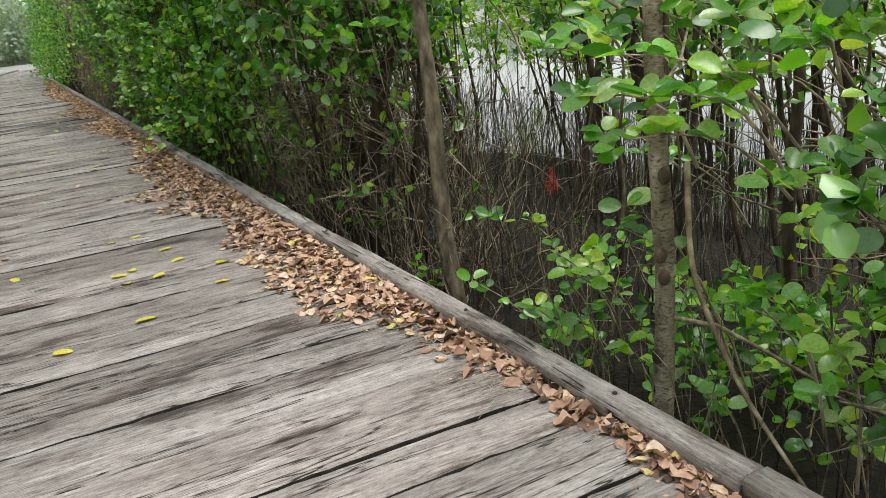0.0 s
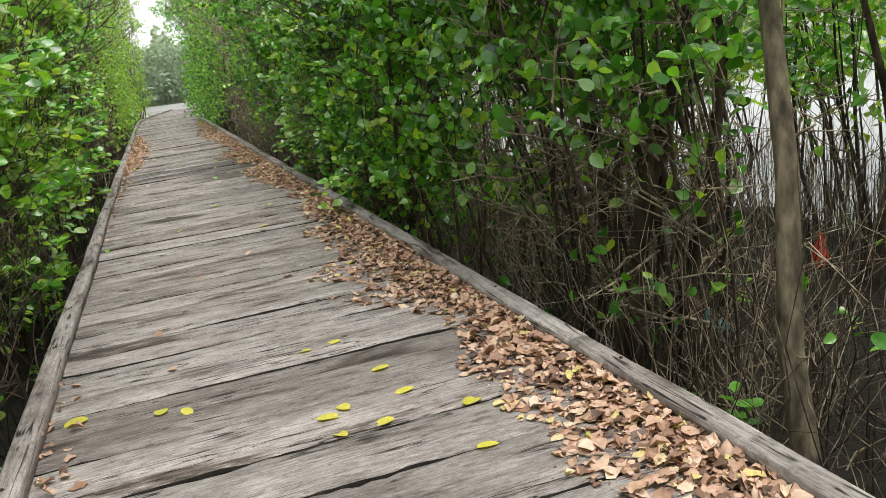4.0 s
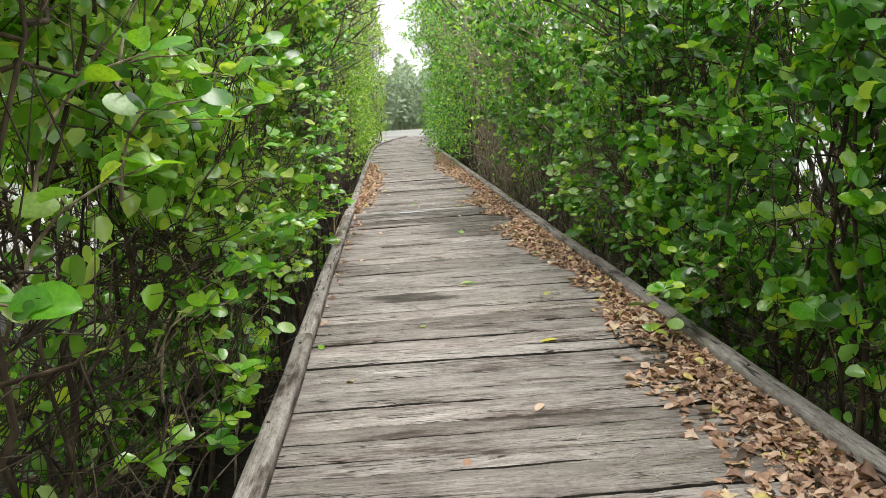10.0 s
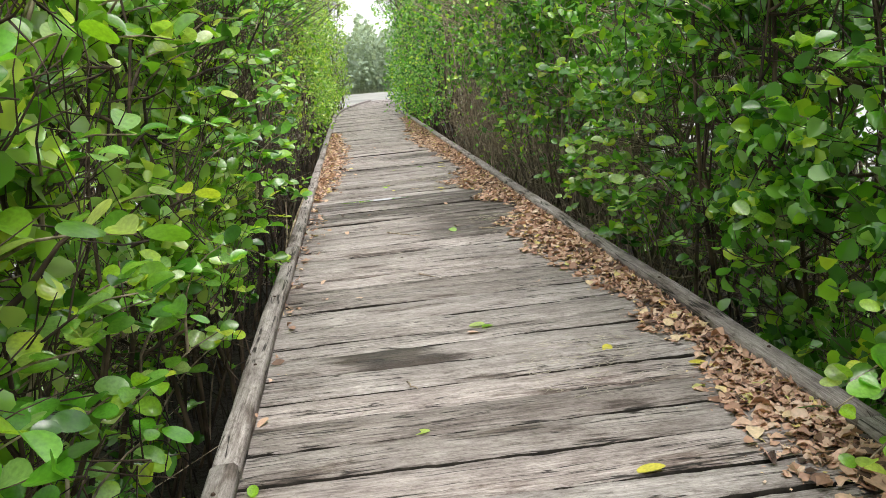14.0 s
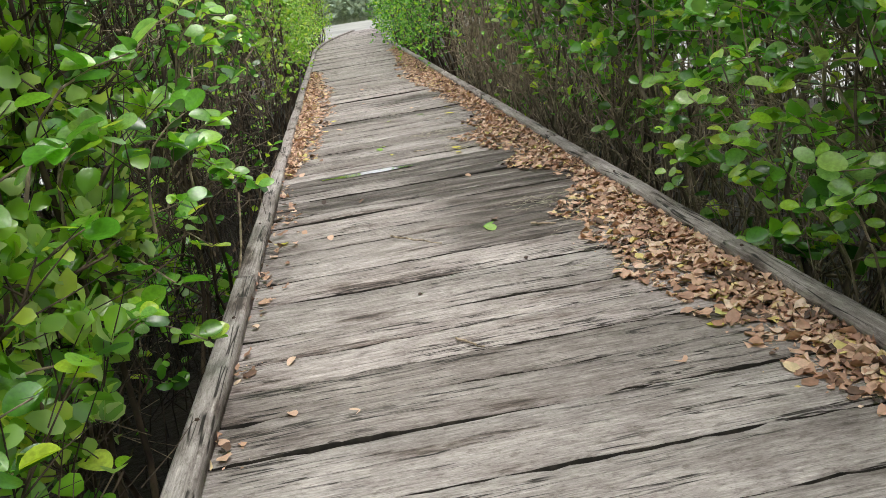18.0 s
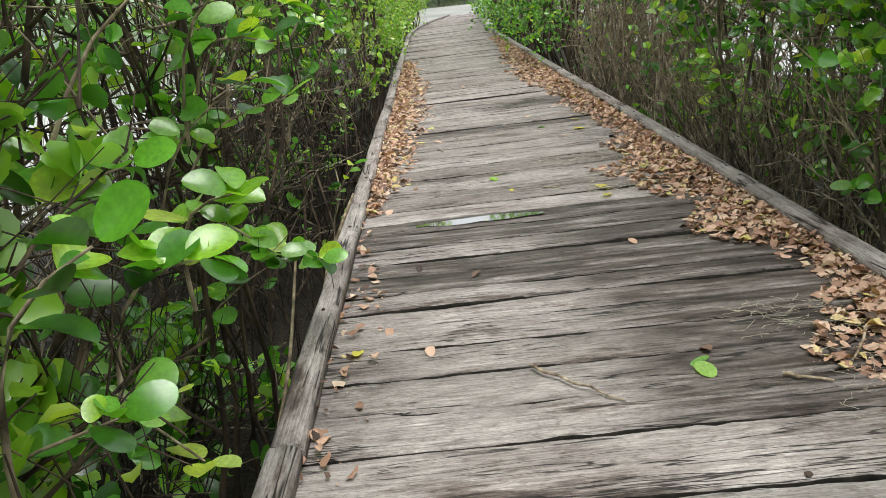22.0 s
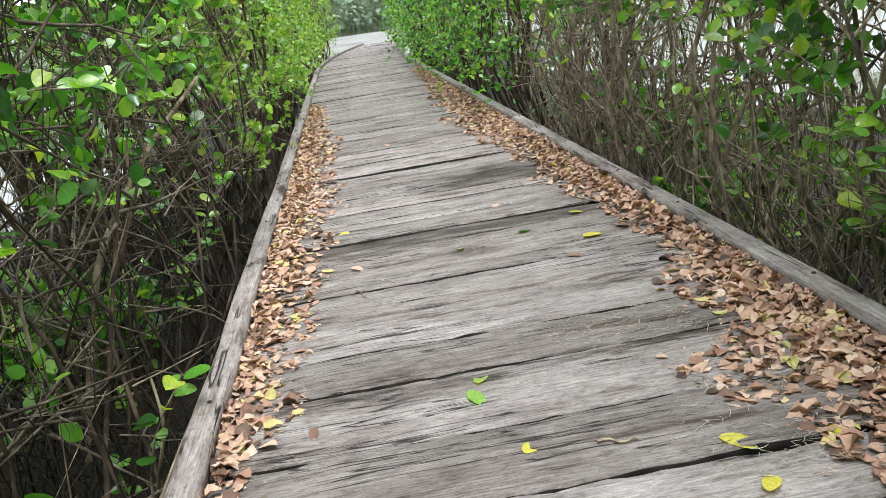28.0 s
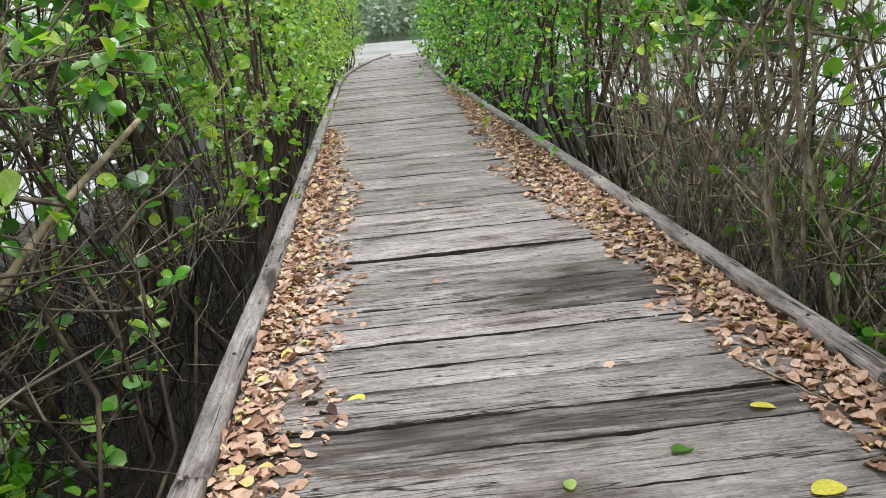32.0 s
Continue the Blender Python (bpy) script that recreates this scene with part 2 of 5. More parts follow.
# Pale greyish stops: leaf gloss painted into the colour, plus paler undersides.
LEAF = island_leaf("mangrove_leaf", [(0.0, (0.028, 0.105, 0.014)), (0.20, (0.060, 0.21, 0.022)), (0.42, (0.115, 0.36, 0.032)), (0.57, (0.175, 0.49, 0.038)), (0.66, (0.25, 0.47, 0.13)), (0.75, (0.31, 0.56, 0.17)), (0.82, (0.21, 0.53, 0.040)), (0.94, (0.40, 0.67, 0.055)), (1.0, (0.60, 0.75, 0.08))], 0.40, 0.24, 1.0)
# Yellow-green young leaves, also used where light is painted onto a hedge.
LEAF_BRIGHT = island_leaf("young_lit_mangrove_leaf", [(0.0, (0.09, 0.24, 0.03)), (0.25, (0.17, 0.39, 0.036)), (0.5, (0.29, 0.56, 0.045)), (0.75, (0.40, 0.56, 0.22)), (1.0, (0.58, 0.74, 0.07))], 0.42, 0.24, 0.9)
# Distance haze is mixed into this pale grey-green leaf colour.
HAZY_LEAF = island_leaf("hazed_foliage", [(0.0, (0.30, 0.38, 0.31)), (1.0, (0.42, 0.52, 0.40))], 0.2, 0.8)
LITTER = island_leaf("dry_leaf", [(0.0, (0.045, 0.028, 0.024)), (0.10, (0.18, 0.102, 0.075)), (0.26, (0.37, 0.208, 0.150)), (0.52, (0.52, 0.318, 0.235)), (0.78, (0.64, 0.43, 0.335)), (0.93, (0.73, 0.56, 0.46)), (0.98, (0.66, 0.52, 0.20)), (1.0, (0.54, 0.53, 0.20))], 0.08, 0.55, grain=45.0)
YELLOW = island_leaf("yellow_leaf", [(0.0, (0.55, 0.52, 0.06)), (1.0, (0.68, 0.60, 0.10))], 0.15, 0.5)
BARK = bark_material("mangrove_bark", (0.015, 0.010, 0.007), (0.055, 0.037, 0.024), (0.15, 0.11, 0.072))
PALE_BARK = bark_material("pale_bark", (0.07, 0.05, 0.032), (0.24, 0.19, 0.125), (0.48, 0.41, 0.30), 16.0)
TWIG = bark_material("twig_bark", (0.065, 0.050, 0.036), (0.27, 0.215, 0.155), (0.58, 0.49, 0.38), 25.0)
TRUNK_BARK = bark_material("trunk_bark", (0.045, 0.035, 0.025), (0.15, 0.12, 0.083), (0.31, 0.26, 0.19), 22.0)
GREY_BARK = bark_material("grey_bark", (0.03, 0.024, 0.018), (0.11, 0.088, 0.065), (0.27, 0.225, 0.17), 18.0)


def mottled_bark():
    m, n, l, p = material("mottled_bark")
    a, _ = noise_node(n, l, 9.0, 5.0, (1.0, 1.0, 0.6))
    b, _ = noise_node(n, l, 55.0, 4.0, (1.0, 1.0, 2.2))
    r = ramp(n, [(0.33, (0.08, 0.06, 0.04)), (0.45, (0.22, 0.175, 0.12)), (0.55, (0.34, 0.285, 0.205)), (0.66, (0.54, 0.49, 0.40))])
    l.new(a.outputs["Fac"], r.inputs["Fac"])
    q = ramp(n, [(0.34, (0.28, 0.24, 0.20)), (0.44, (0.9, 0.9, 0.9)), (0.68, (1.2, 1.2, 1.2))])
    l.new(b.outputs["Fac"], q.inputs["Fac"])
    l.new(mixed(n, l, "MULTIPLY", 0.9, r.outputs["Color"], q.outputs["Color"]), p.inputs["Base Color"])
    p.inputs["Roughness"].default_value = 0.9
    bump(n, l, mixed(n, l, "MIX", 0.6, a.outputs["Fac"], b.outputs["Fac"]), 0.9, 0.012, p)
    return m


MOTTLED = mottled_bark()


def mud_material():
    m, n, l, p = material("wet_mud")
    a, _ = noise_node(n, l, 1.4, 6.0)
    b, _ = noise_node(n, l, 18.0, 5.0)
    r = ramp(n, [(0.3, (0.007, 0.0055, 0.004)), (0.55, (0.020, 0.0155, 0.011)), (0.75, (0.048, 0.038, 0.027))])
    l.new(mixed(n, l, "MIX", 0.5, a.outputs["Fac"], b.outputs["Fac"]), r.inputs["Fac"])
    l.new(r.outputs["Color"], p.inputs["Base Color"])
    p.inputs["Roughness"].default_value = 0.65
    p.inputs["Specular IOR Level"].default_value = 0.25
    bump(n, l, b.outputs["Fac"], 0.8, 0.03, p)
    return m


def water_material():
    m, n, l, p = material("shallow_water")
    a, _ = noise_node(n, l, 5.0, 3.0)
    p.inputs["Base Color"].default_value = (0.09, 0.085, 0.065, 1)
    p.inputs["Roughness"].default_value = 0.06
    p.inputs["Specular IOR Level"].default_value = 0.8
    bump(n, l, a.outputs["Fac"], 0.15, 0.02, p)
    return m


def puddle_material():
    m, n, l, p = material("rain_water")
    p.inputs["Base Color"].default_value = (0.03, 0.026, 0.022, 1)
    p.inputs["Roughness"].default_value = 0.03
    p.inputs["IOR"].default_value = 6.0
    return m


MUD_M, WATER_M, PUDDLE_M = mud_material(), water_material(), puddle_material()


# ---- mesh helpers ----
def mesh_from(name, verts, faces, mat, smooth=False):
    """verts (N, 3), faces (M, k) of one size."""
    me = bpy.data.meshes.new(name)
    verts, faces = np.asarray(verts, np.float32), np.asarray(faces, np.int32)
    k = faces.shape[1]
    me.vertices.add(len(verts))
    me.vertices.foreach_set("co", verts.ravel())
    me.loops.add(faces.size)
    me.loops.foreach_set("vertex_index", faces.ravel())
    me.polygons.add(len(faces))
    me.polygons.foreach_set("loop_start", np.arange(0, faces.size, k, dtype=np.int32))
    me.polygons.foreach_set("loop_total", np.full(len(faces), k, np.int32))
    if smooth:
        me.polygons.foreach_set("use_smooth", np.ones(len(faces), bool))
    me.update(calc_edges=True)
    me.materials.append(mat)
    return me


def piece(name, me, parent=None, label="", m=None):
    ob = new(name, me)
    if parent:
        ob.parent = parent
    if m is not None:
        ob.matrix_basis = m
    if label:
        ob["label"] = label
    return ob


def part(name, bm, mat, parent=None, label="", smooth=False):
    me = bpy.data.meshes.new(name)
    bm.to_mesh(me)
    bm.free()
    me.materials.append(mat)
    for f in me.polygons:
        f.use_smooth = smooth
    return piece(name, me, parent, label)


def tubes(lines, radii, sides):
    """Tapered tubes round polylines: lines (N, K, 3), radii (N, K)."""
    lines, radii = np.asarray(lines, float), np.asarray(radii, float)
    n, k, _ = lines.shape
    tan = np.gradient(lines, axis=1)
    tan /= np.linalg.norm(tan, axis=2, keepdims=True) + 1e-9
    ref = np.where(np.abs(tan[..., 2:3]) > 0.9, np.array([1.0, 0, 0]), np.array([0, 0, 1.0]))
    u = np.cross(tan, ref)
    u /= np.linalg.norm(u, axis=2, keepdims=True) + 1e-9
    v = np.cross(tan, u)
    a = np.arange(sides) * 2 * np.pi / sides
    ring = u[:, :, None, :] * np.cos(a)[None, None, :, None] + v[:, :, None, :] * np.sin(a)[None, None, :, None]
    pts = lines[:, :, None, :] + ring * radii[:, :, None, None]
    base = (np.arange(n) * k * sides)[:, None, None]
    i = np.arange(k - 1)[None, :, None] * sides
    s, s2 = np.arange(sides)[None, None, :], ((np.arange(sides) + 1) % sides)[None, None, :]
    f = np.stack([base + i + s, base + i + s2, base + i + sides + s2, base + i + sides + s], axis=-1)
    return pts.reshape(-1, 3), f.reshape(-1, 4)


LEAF_V = np.array([(0, 0, 0), (0.22, 0.25, 0.05), (0.55, 0.40, 0.09), (0.87, 0.28, 0.03), (1.0, 0, -0.08), (0.87, -0.28, 0.03), (0.55, -0.40, 0.09), (0.22, -0.25, 0.05), (0.5, 0, 0.0)])
LEAF_F = np.array([(0, 8, 1), (1, 8, 2), (2, 8, 3), (3, 8, 4), (4, 8, 5), (5, 8, 6), (6, 8, 7), (7, 8, 0)])


def unit(v):
    return v / (np.linalg.norm(v, axis=-1, keepdims=True) + 1e-9)


SMALL_V = np.array([(0, 0, 0), (0.62, 0.36, 0.07), (1.0, 0, -0.05), (0.62, -0.36, 0.07), (0.5, 0, 0.0)])
SMALL_F = np.array([(0, 4, 1), (1, 4, 2), (2, 4, 3), (3, 4, 0)])


def leaves(at, way, up, size, curl=1.0, wide=1.0, plain=False):
    """One leaf at each place: at, way, up (N, 3), size (N,)."""
    x = unit(way)
    z = unit(up - x * (up * x).sum(-1, keepdims=True))
    y = np.cross(z, x)
    t, tf = (SMALL_V, SMALL_F) if plain else (LEAF_V, LEAF_F)
    curl, wide = np.broadcast_to(curl, (len(at),))[:, None, None], np.broadcast_to(wide, (len(at),))[:, None, None]
    v = at[:, None, :] + size[:, None, None] * (t[None, :, 0:1] * x[:, None] + wide * t[None, :, 1:2] * y[:, None] + curl * t[None, :, 2:3] * z[:, None])
    f = tf[None] + (np.arange(len(at)) * len(t))[:, None, None]
    return v.reshape(-1, 3), f.reshape(-1, 3)


# ---- ground and water ----
def ground_height(x, y):
    return MUD + 0.06 * min(1.0, max(0.0, (5.0 - abs(x)) / 1.5)) + 0.10 * noise.noise((x * 0.35, y * 0.35, 3.1)) + 0.04 * noise.noise((x * 1.7, y * 1.7, 8.0)) - 0.12 * min(1.0, max(0.0, (abs(x) - 4.0) / 3.0))


def make_ground():
    xs = np.concatenate([[-2500, -600, -150, -60, -30, -20], np.arange(-14, 14.01, 0.35), [20, 30, 60, 150, 600, 2500]])
    ys = np.concatenate([[-2500, -600, -150, -50, -20], np.arange(-8, 44.01, 0.45), [50, 60, 80, 120, 300, 1000, 2500]])
    v = [(x, y, ground_height(x, y) if abs(x) < 15 and -9 < y < 45 else MUD - 0.35) for y in ys for x in xs]
    w = len(xs)
    f = [(j * w + i, j * w + i + 1, (j + 1) * w + i + 1, (j + 1) * w + i) for j in range(len(ys) - 1) for i in range(w - 1)]
    tagged(piece("ground", mesh_from("ground", v, f, MUD_M, True)), "dark wet tidal mud under the mangroves", "ground", kind="structure")
    wv = [(x, y, WATER) for y in (-1500, -40, 0, 40, 100, 1500) for x in (-1500, -40, 0, 40, 1500)]
    wf = [(j * 5 + i, j * 5 + i + 1, (j + 1) * 5 + i + 1, (j + 1) * 5 + i) for j in range(5) for i in range(4)]
    tagged(piece("water", mesh_from("water", wv, wf, WATER_M)), "still shallow tidal water mirroring a white sky", "water", kind="structure")

    flat = material("pale_sand")
    a, _ = noise_node(flat[1], flat[2], 0.25, 6.0)
    c = ramp(flat[1], [(0.35, (0.13, 0.13, 0.115)), (0.65, (0.29, 0.285, 0.26))])
    flat[2].new(a.outputs["Fac"], c.inputs["Fac"])
    flat[2].new(c.outputs["Color"], flat[3].inputs["Base Color"])
    fv = [(x, 47.5 + 46 * t + 3 * math.sin(x * 0.35 + 2 * t), WATER + 0.02 + 0.25 * math.sin(math.pi * t)) for t in (0, 0.15, 0.4, 0.7, 1.0) for x in range(-70, 71, 4)]
    w = 36
    ff = [(j * w + i, j * w + i + 1, (j + 1) * w + i + 1, (j + 1) * w + i) for j in range(4) for i in range(w - 1)]
    tagged(piece("sand_flat", mesh_from("sand_flat", fv, ff, flat[0], True)), "pale sand flat beyond the end of the boardwalk", "sand", kind="structure")


make_ground()


# ---- boardwalk ----
DECK_END, BEND = 47.0, 33.0


def bend(y):
    """Sideways shift of the deck past the bend."""
    return 0.0085 * max(0.0, y - BEND) ** 2


def plank_mesh(width, seed, mat):
    r = np.random.default_rng(seed)
    nx, half, thick = 48, 1.135, 0.055
    xs = np.linspace(-half, half, nx)
    e0, e1 = r.normal(0, 0.0030, nx), r.normal(0, 0.0030, nx)
    e0 += np.interp(xs, np.linspace(-half, half, 6), r.normal(0, 0.004, 6))
    e1 += np.interp(xs, np.linspace(-half, half, 6), r.normal(0, 0.004, 6))
    for e, way in ((e0, 1), (e1, -1)):
        for _ in range(r.integers(2, 6)):
            c, ln, deep = r.uniform(-half, half), r.uniform(0.04, 0.16), r.uniform(0.004, 0.012)
            e += way * deep * np.clip(1 - np.abs(xs - c) / ln, 0, 1)
    hump = np.interp(xs, np.linspace(-half, half, 5), r.normal(0, 0.0035, 5))
    w = width / 2
    sec = [(-w, -thick), (-w, -0.007), (-w + 0.005, -0.001), (0, 0.001), (w - 0.005, -0.001), (w, -0.007), (w, -thick)]
    cup = r.normal(0, 0.002)
    v = []
    for i, x in enumerate(xs):
        for j, (y, z) in enumerate(sec):
            edge = e0[i] if j < 3 else e1[i] if j > 3 else 0
            v.append((x + (r.normal(0, 0.006) if i in (0, nx - 1) else 0), y + edge, z + (hump[i] if j not in (0, 6) else 0) + (cup if j == 3 else 0)))
    s = len(sec)
    f = [(i * s + j, (i + 1) * s + j, (i + 1) * s + (j + 1) % s, i * s + (j + 1) % s) for i in range(nx - 1) for j in range(s)]
    me = mesh_from("plank", v, f, mat, False)
    # Sides and underside take the near-black colour that paints gap shade.
    me.materials.append(GAP_SHADE)
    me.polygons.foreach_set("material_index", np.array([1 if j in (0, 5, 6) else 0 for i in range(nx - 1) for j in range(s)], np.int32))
    return me


# where one plank ends and the next begins, along the deck's middle
NEAR_EDGES = [2.08, 2.46, 2.80, 3.00, 3.18, 3.39, 3.71, 4.10, 4.44, 4.80, 5.08, 5.30, 5.58, 5.85, 6.05, 6.23, 6.50, 6.77, 7.05, 7.32, 7.47, 7.67, 7.81, 8.05, 8.22, 8.46, 8.69, 8.87, 9.12, 9.35, 9.60, 9.84]
MIDDLE_EDGES = [10.11, 10.37, 10.56, 10.84, 11.17, 11.42, 11.66, 11.90, 12.14, 12.54, 12.85, 13.08, 13.32, 13.56, 13.78, 13.96, 14.13, 14.25, 14.38, 14.57, 14.80, 15.03, 15.27, 15.54, 15.89, 16.30, 16.60, 16.92]
FAR_EDGES = [17.31, 17.47, 17.69, 17.98, 18.18, 18.44, 18.62, 18.87, 19.07, 19.28, 19.48, 19.69, 19.84, 20.10, 20.37, 20.62, 20.92, 21.24, 21.48, 21.68, 22.10, 22.51, 22.90, 23.30]
WIDE_GAPS = (3.39, 4.44, 5.85, 8.22, 8.69, 10.56, 11.42, 12.14, 12.54, 14.25, 14.80, 15.03, 16.30, 17.31, 18.87, 19.28, 20.10)


def plank_edges():
    r = random.Random(5)
    first, y = [], -3.0
    while y < 1.9:
        first.append(y)
        y += r.choice((0.2, 0.22, 0.26, 0.3))
    last, y = [], 23.62
    while y < DECK_END:
        last.append(y)
        y += r.choice((0.2, 0.24, 0.28, 0.34))
    return first + NEAR_EDGES + MIDDLE_EDGES + FAR_EDGES + last


boardwalk = tagged(new("boardwalk"), "long boardwalk of grey weathered planks with low kerb beams", "boardwalk", kind="structure")
EDGES = plank_edges()


def make_planks():
    r = random.Random(11)
    for i in range(len(EDGES) - 1):
        a, b = EDGES[i], EDGES[i + 1]
        gap = 0.021 if b in WIDE_GAPS else r.choice((0.007, 0.010, 0.013, 0.017))
        b -= gap / 2
        a += 0.007 if a in WIDE_GAPS else 0.004
        mid = (a + b) / 2
        turn = math.degrees(math.atan(2 * 0.0085 * max(0.0, mid - BEND)))
        m = pose(bend(mid) + r.uniform(-0.015, 0.015), mid, r.uniform(-0.006, 0.005), 0, 0, -1.7 - turn * 0.8 + r.uniform(-0.25, 0.25))
        piece("plank", plank_mesh(b - a, 100 + i, PLANK_STAINED if 10.1 <= mid < 10.37 else PLANK_SOAKED if 15.03 <= mid < 15.28 or 14.13 <= mid < 14.56 or 14.8 <= mid < 15.03 or 17.95 <= mid < 18.2 else PLANK_DAMP if 12.85 < mid < 15.3 or 19.0 < mid < 19.5 else PLANK), boardwalk, "", m)


def beam_mesh(y0, y1, width, height, seed):
    r = np.random.default_rng(seed)
    n = max(6, int((y1 - y0) / 0.16))
    ys = np.linspace(y0, y1, n)
    w = width / 2
    sec = [(-w, 0), (-w, height - 0.014), (-w + 0.013, height), (w - 0.013, height), (w, height - 0.014), (w, 0)]
    wob = np.interp(ys, np.linspace(y0, y1, 5), r.normal(0, 0.005, 5))
    v = []
    for i, y in enumerate(ys):
        for x, z in sec:
            v.append((x + wob[i] + bend(y) + r.normal(0, 0.0006), y + (r.normal(0, 0.004) if i in (0, n - 1) else 0), z + r.normal(0, 0.0012) if z else z))
    s = len(sec)
    f = [(i * s + j, i * s + (j + 1) % s, (i + 1) * s + (j + 1) % s, (i + 1) * s + j) for i in range(n - 1) for j in range(s)]
    f += [(0, 5, 4, 1), (1, 4, 3, 2), ((n - 1) * s, (n - 1) * s + 1, (n - 1) * s + 4, (n - 1) * s + 5), ((n - 1) * s + 1, (n - 1) * s + 2, (n - 1) * s + 3, (n - 1) * s + 4)]
    return mesh_from("kerb_beam", v, f, BEAM)


def make_kerbs():
    for side, joints in ((-1, (-3.0, 0.4, 3.3, 6.2, 9.22, 12.87, 15.6, 17.9, 20.45, 24.0, 28.0, 33.0, 38.0, 46.5)), (1, (-3.0, 1.28, 4.6, 8.9, 12.1, 15.0, 18.0, 21.4, 25.0, 29.0, 33.0, 38.0, 46.5))):
        for i in range(len(joints) - 1):
            me = beam_mesh(joints[i] + 0.006, joints[i + 1] - 0.006, 0.098, 0.068, 300 + i + 50 * side)
            piece("kerb_beam", me, boardwalk, "", pose(side * 1.10, 0, 0.003))


def box(bm, x0, y0, z0, x1, y1, z1):
    bmesh.ops.create_cube(bm, size=1, matrix=Matrix.LocRotScale(((x0 + x1) / 2, (y0 + y1) / 2, (z0 + z1) / 2), None, (x1 - x0, y1 - y0, z1 - z0)))


def make_substructure():
    for x in (-0.95, 0.0, 0.95):
        bm = bmesh.new()
        box(bm, x - 0.04, -3, -0.17, x + 0.04, BEND, -0.052)
        part("joist", bm, POST, boardwalk)
    y = -2.4
    while y < BEND:
        bm = bmesh.new()
        box(bm, -1.16, y - 0.05, -0.29, 1.16, y + 0.05, -0.172)
        part("cross_beam", bm, POST, boardwalk)
        for x in (-1.0, 1.0):
            bm = bmesh.new()
            bmesh.ops.create_cone(bm, cap_ends=True, segments=10, radius1=0.075, radius2=0.065, depth=0.85, matrix=pose(x, y, -0.72))
            part("post", bm, POST, boardwalk)
        y += 2.4


make_kerbs()
make_substructure()


# ---- mangroves ----
def mangrove(x, y, height, stems=4, spread=0.9, bare=0.3, fill=1.0, size=0.070, leaf=LEAF, bark=BARK, label="", seed=0, lean=0.25, branches=10, thick=0.018, wiggle=0.055, twig=TWIG, rise=(0.1, 0.95), over=0.0, slant=(0.05, 0.42)):
    r = np.random.default_rng(seed)
    side = 1 if x > 0 else -1
    if stems > 1 and side > 0 and 1.0 < y < 6.1 and abs((x + 0.45) * 0.785 - (y - 0.6) * 0.62) < 0.4:
        return None
    distant, apart = abs(x) > 2.6 or y > 21.5, abs(x) > 2.6
    sh = bend(y)
    base = Vector((x + sh, y, ground_height(x, y) - 0.04))
    tree = tagged(new("mangrove_tree"), label or "bushy mangrove with thin brown stems and round green leaves", "tree", "mangroves along the boardwalk")
    tree.location = base
    K = 7
    top = height - base.z
    t = np.linspace(0, 1, K)
    n = stems
    az = r.uniform(0, 2 * np.pi, n)
    tilt = r.uniform(*slant, n) * spread
    toward = np.array([-side * lean, 0, 0])
    ends = np.stack([np.cos(az) * tilt * top * 0.55, np.sin(az) * tilt * top * 0.55, top * r.uniform(0.72, 1.0, n)], -1) + toward * top * 0.4
    starts = np.stack([r.normal(0, 0.16, n), r.normal(0, 0.16, n), np.zeros(n)], -1)
    stem = starts[:, None] + (ends - starts)[:, None] * t[None, :, None]
    wig = r.normal(0, wiggle, (n, K, 3)).cumsum(1)
    wig[:, :, 2] *= 0.3
    stem = stem + wig - wig[:, :1]
    edge = np.where(stem[:, :, 2] + base.z < (3.6 if y > 21 else 2.2), 1.24 + r.uniform(0, 0.15, (n, 1)), 0.6)
    sx = (stem[:, :, 0] + x) * side
    sx = np.where(sx < edge, edge + 0.7 * (edge - sx), sx)
    stem[:, :, 0] = sx * side - x
    stem_r = thick * r.uniform(0.6, 1.35, (n, 1)) * (1 - 0.75 * t)[None]
    # branches
    nb = branches
    fr = r.uniform(0.16, 0.97, (n, nb))
    pos = fr * (K - 1)
    i0 = np.minimum(pos.astype(int), K - 2)
    w = (pos - i0)[..., None]
    b0 = np.take_along_axis(stem, i0[..., None], 1) * (1 - w) + np.take_along_axis(stem, (i0 + 1)[..., None], 1) * w
    b0 = b0.reshape(-1, 3)
    nbt = len(b0)
    baz = r.uniform(0, 2 * np.pi, nbt)
    up_by = r.uniform(*rise, nbt)
    blen = r.uniform(0.3, 0.85, nbt) * spread * (1.15 - 0.5 * fr.ravel())
    bd = np.stack([np.cos(baz) * np.cos(up_by), np.sin(baz) * np.cos(up_by), np.sin(up_by)], -1) + np.array([-side * 0.25, 0, 0])
    tb = np.linspace(0, 1, 4)
    br = b0[:, None] + unit(bd)[:, None] * (blen[:, None] * tb[None])[..., None]
    bw = r.normal(0, 0.03, (nbt, 4, 3)).cumsum(1)
    br = br + bw - bw[:, :1]
    br_r = (0.009 * r.uniform(0.6, 1.2, (nbt, 1))) * (1 - 0.65 * tb)[None]
    # twigs
    nt = 6 if distant else 9
    tf = r.uniform(0.25, 1.0, (nbt, nt)) * 3
    j0 = np.minimum(tf.astype(int), 2)
    w = (tf - j0)[..., None]
    t0 = (np.take_along_axis(br, j0[..., None], 1) * (1 - w) + np.take_along_axis(br, (j0 + 1)[..., None], 1) * w).reshape(-1, 3)
    ntt = len(t0)
    td = unit(np.repeat(unit(bd), nt, 0) * 0.7 + r.normal(0, 0.6, (ntt, 3)) + np.array([0, 0, 0.12]))
    tl = r.uniform(0.14, 0.42, ntt)
    tt = np.linspace(0, 1, 2 if distant else 3)
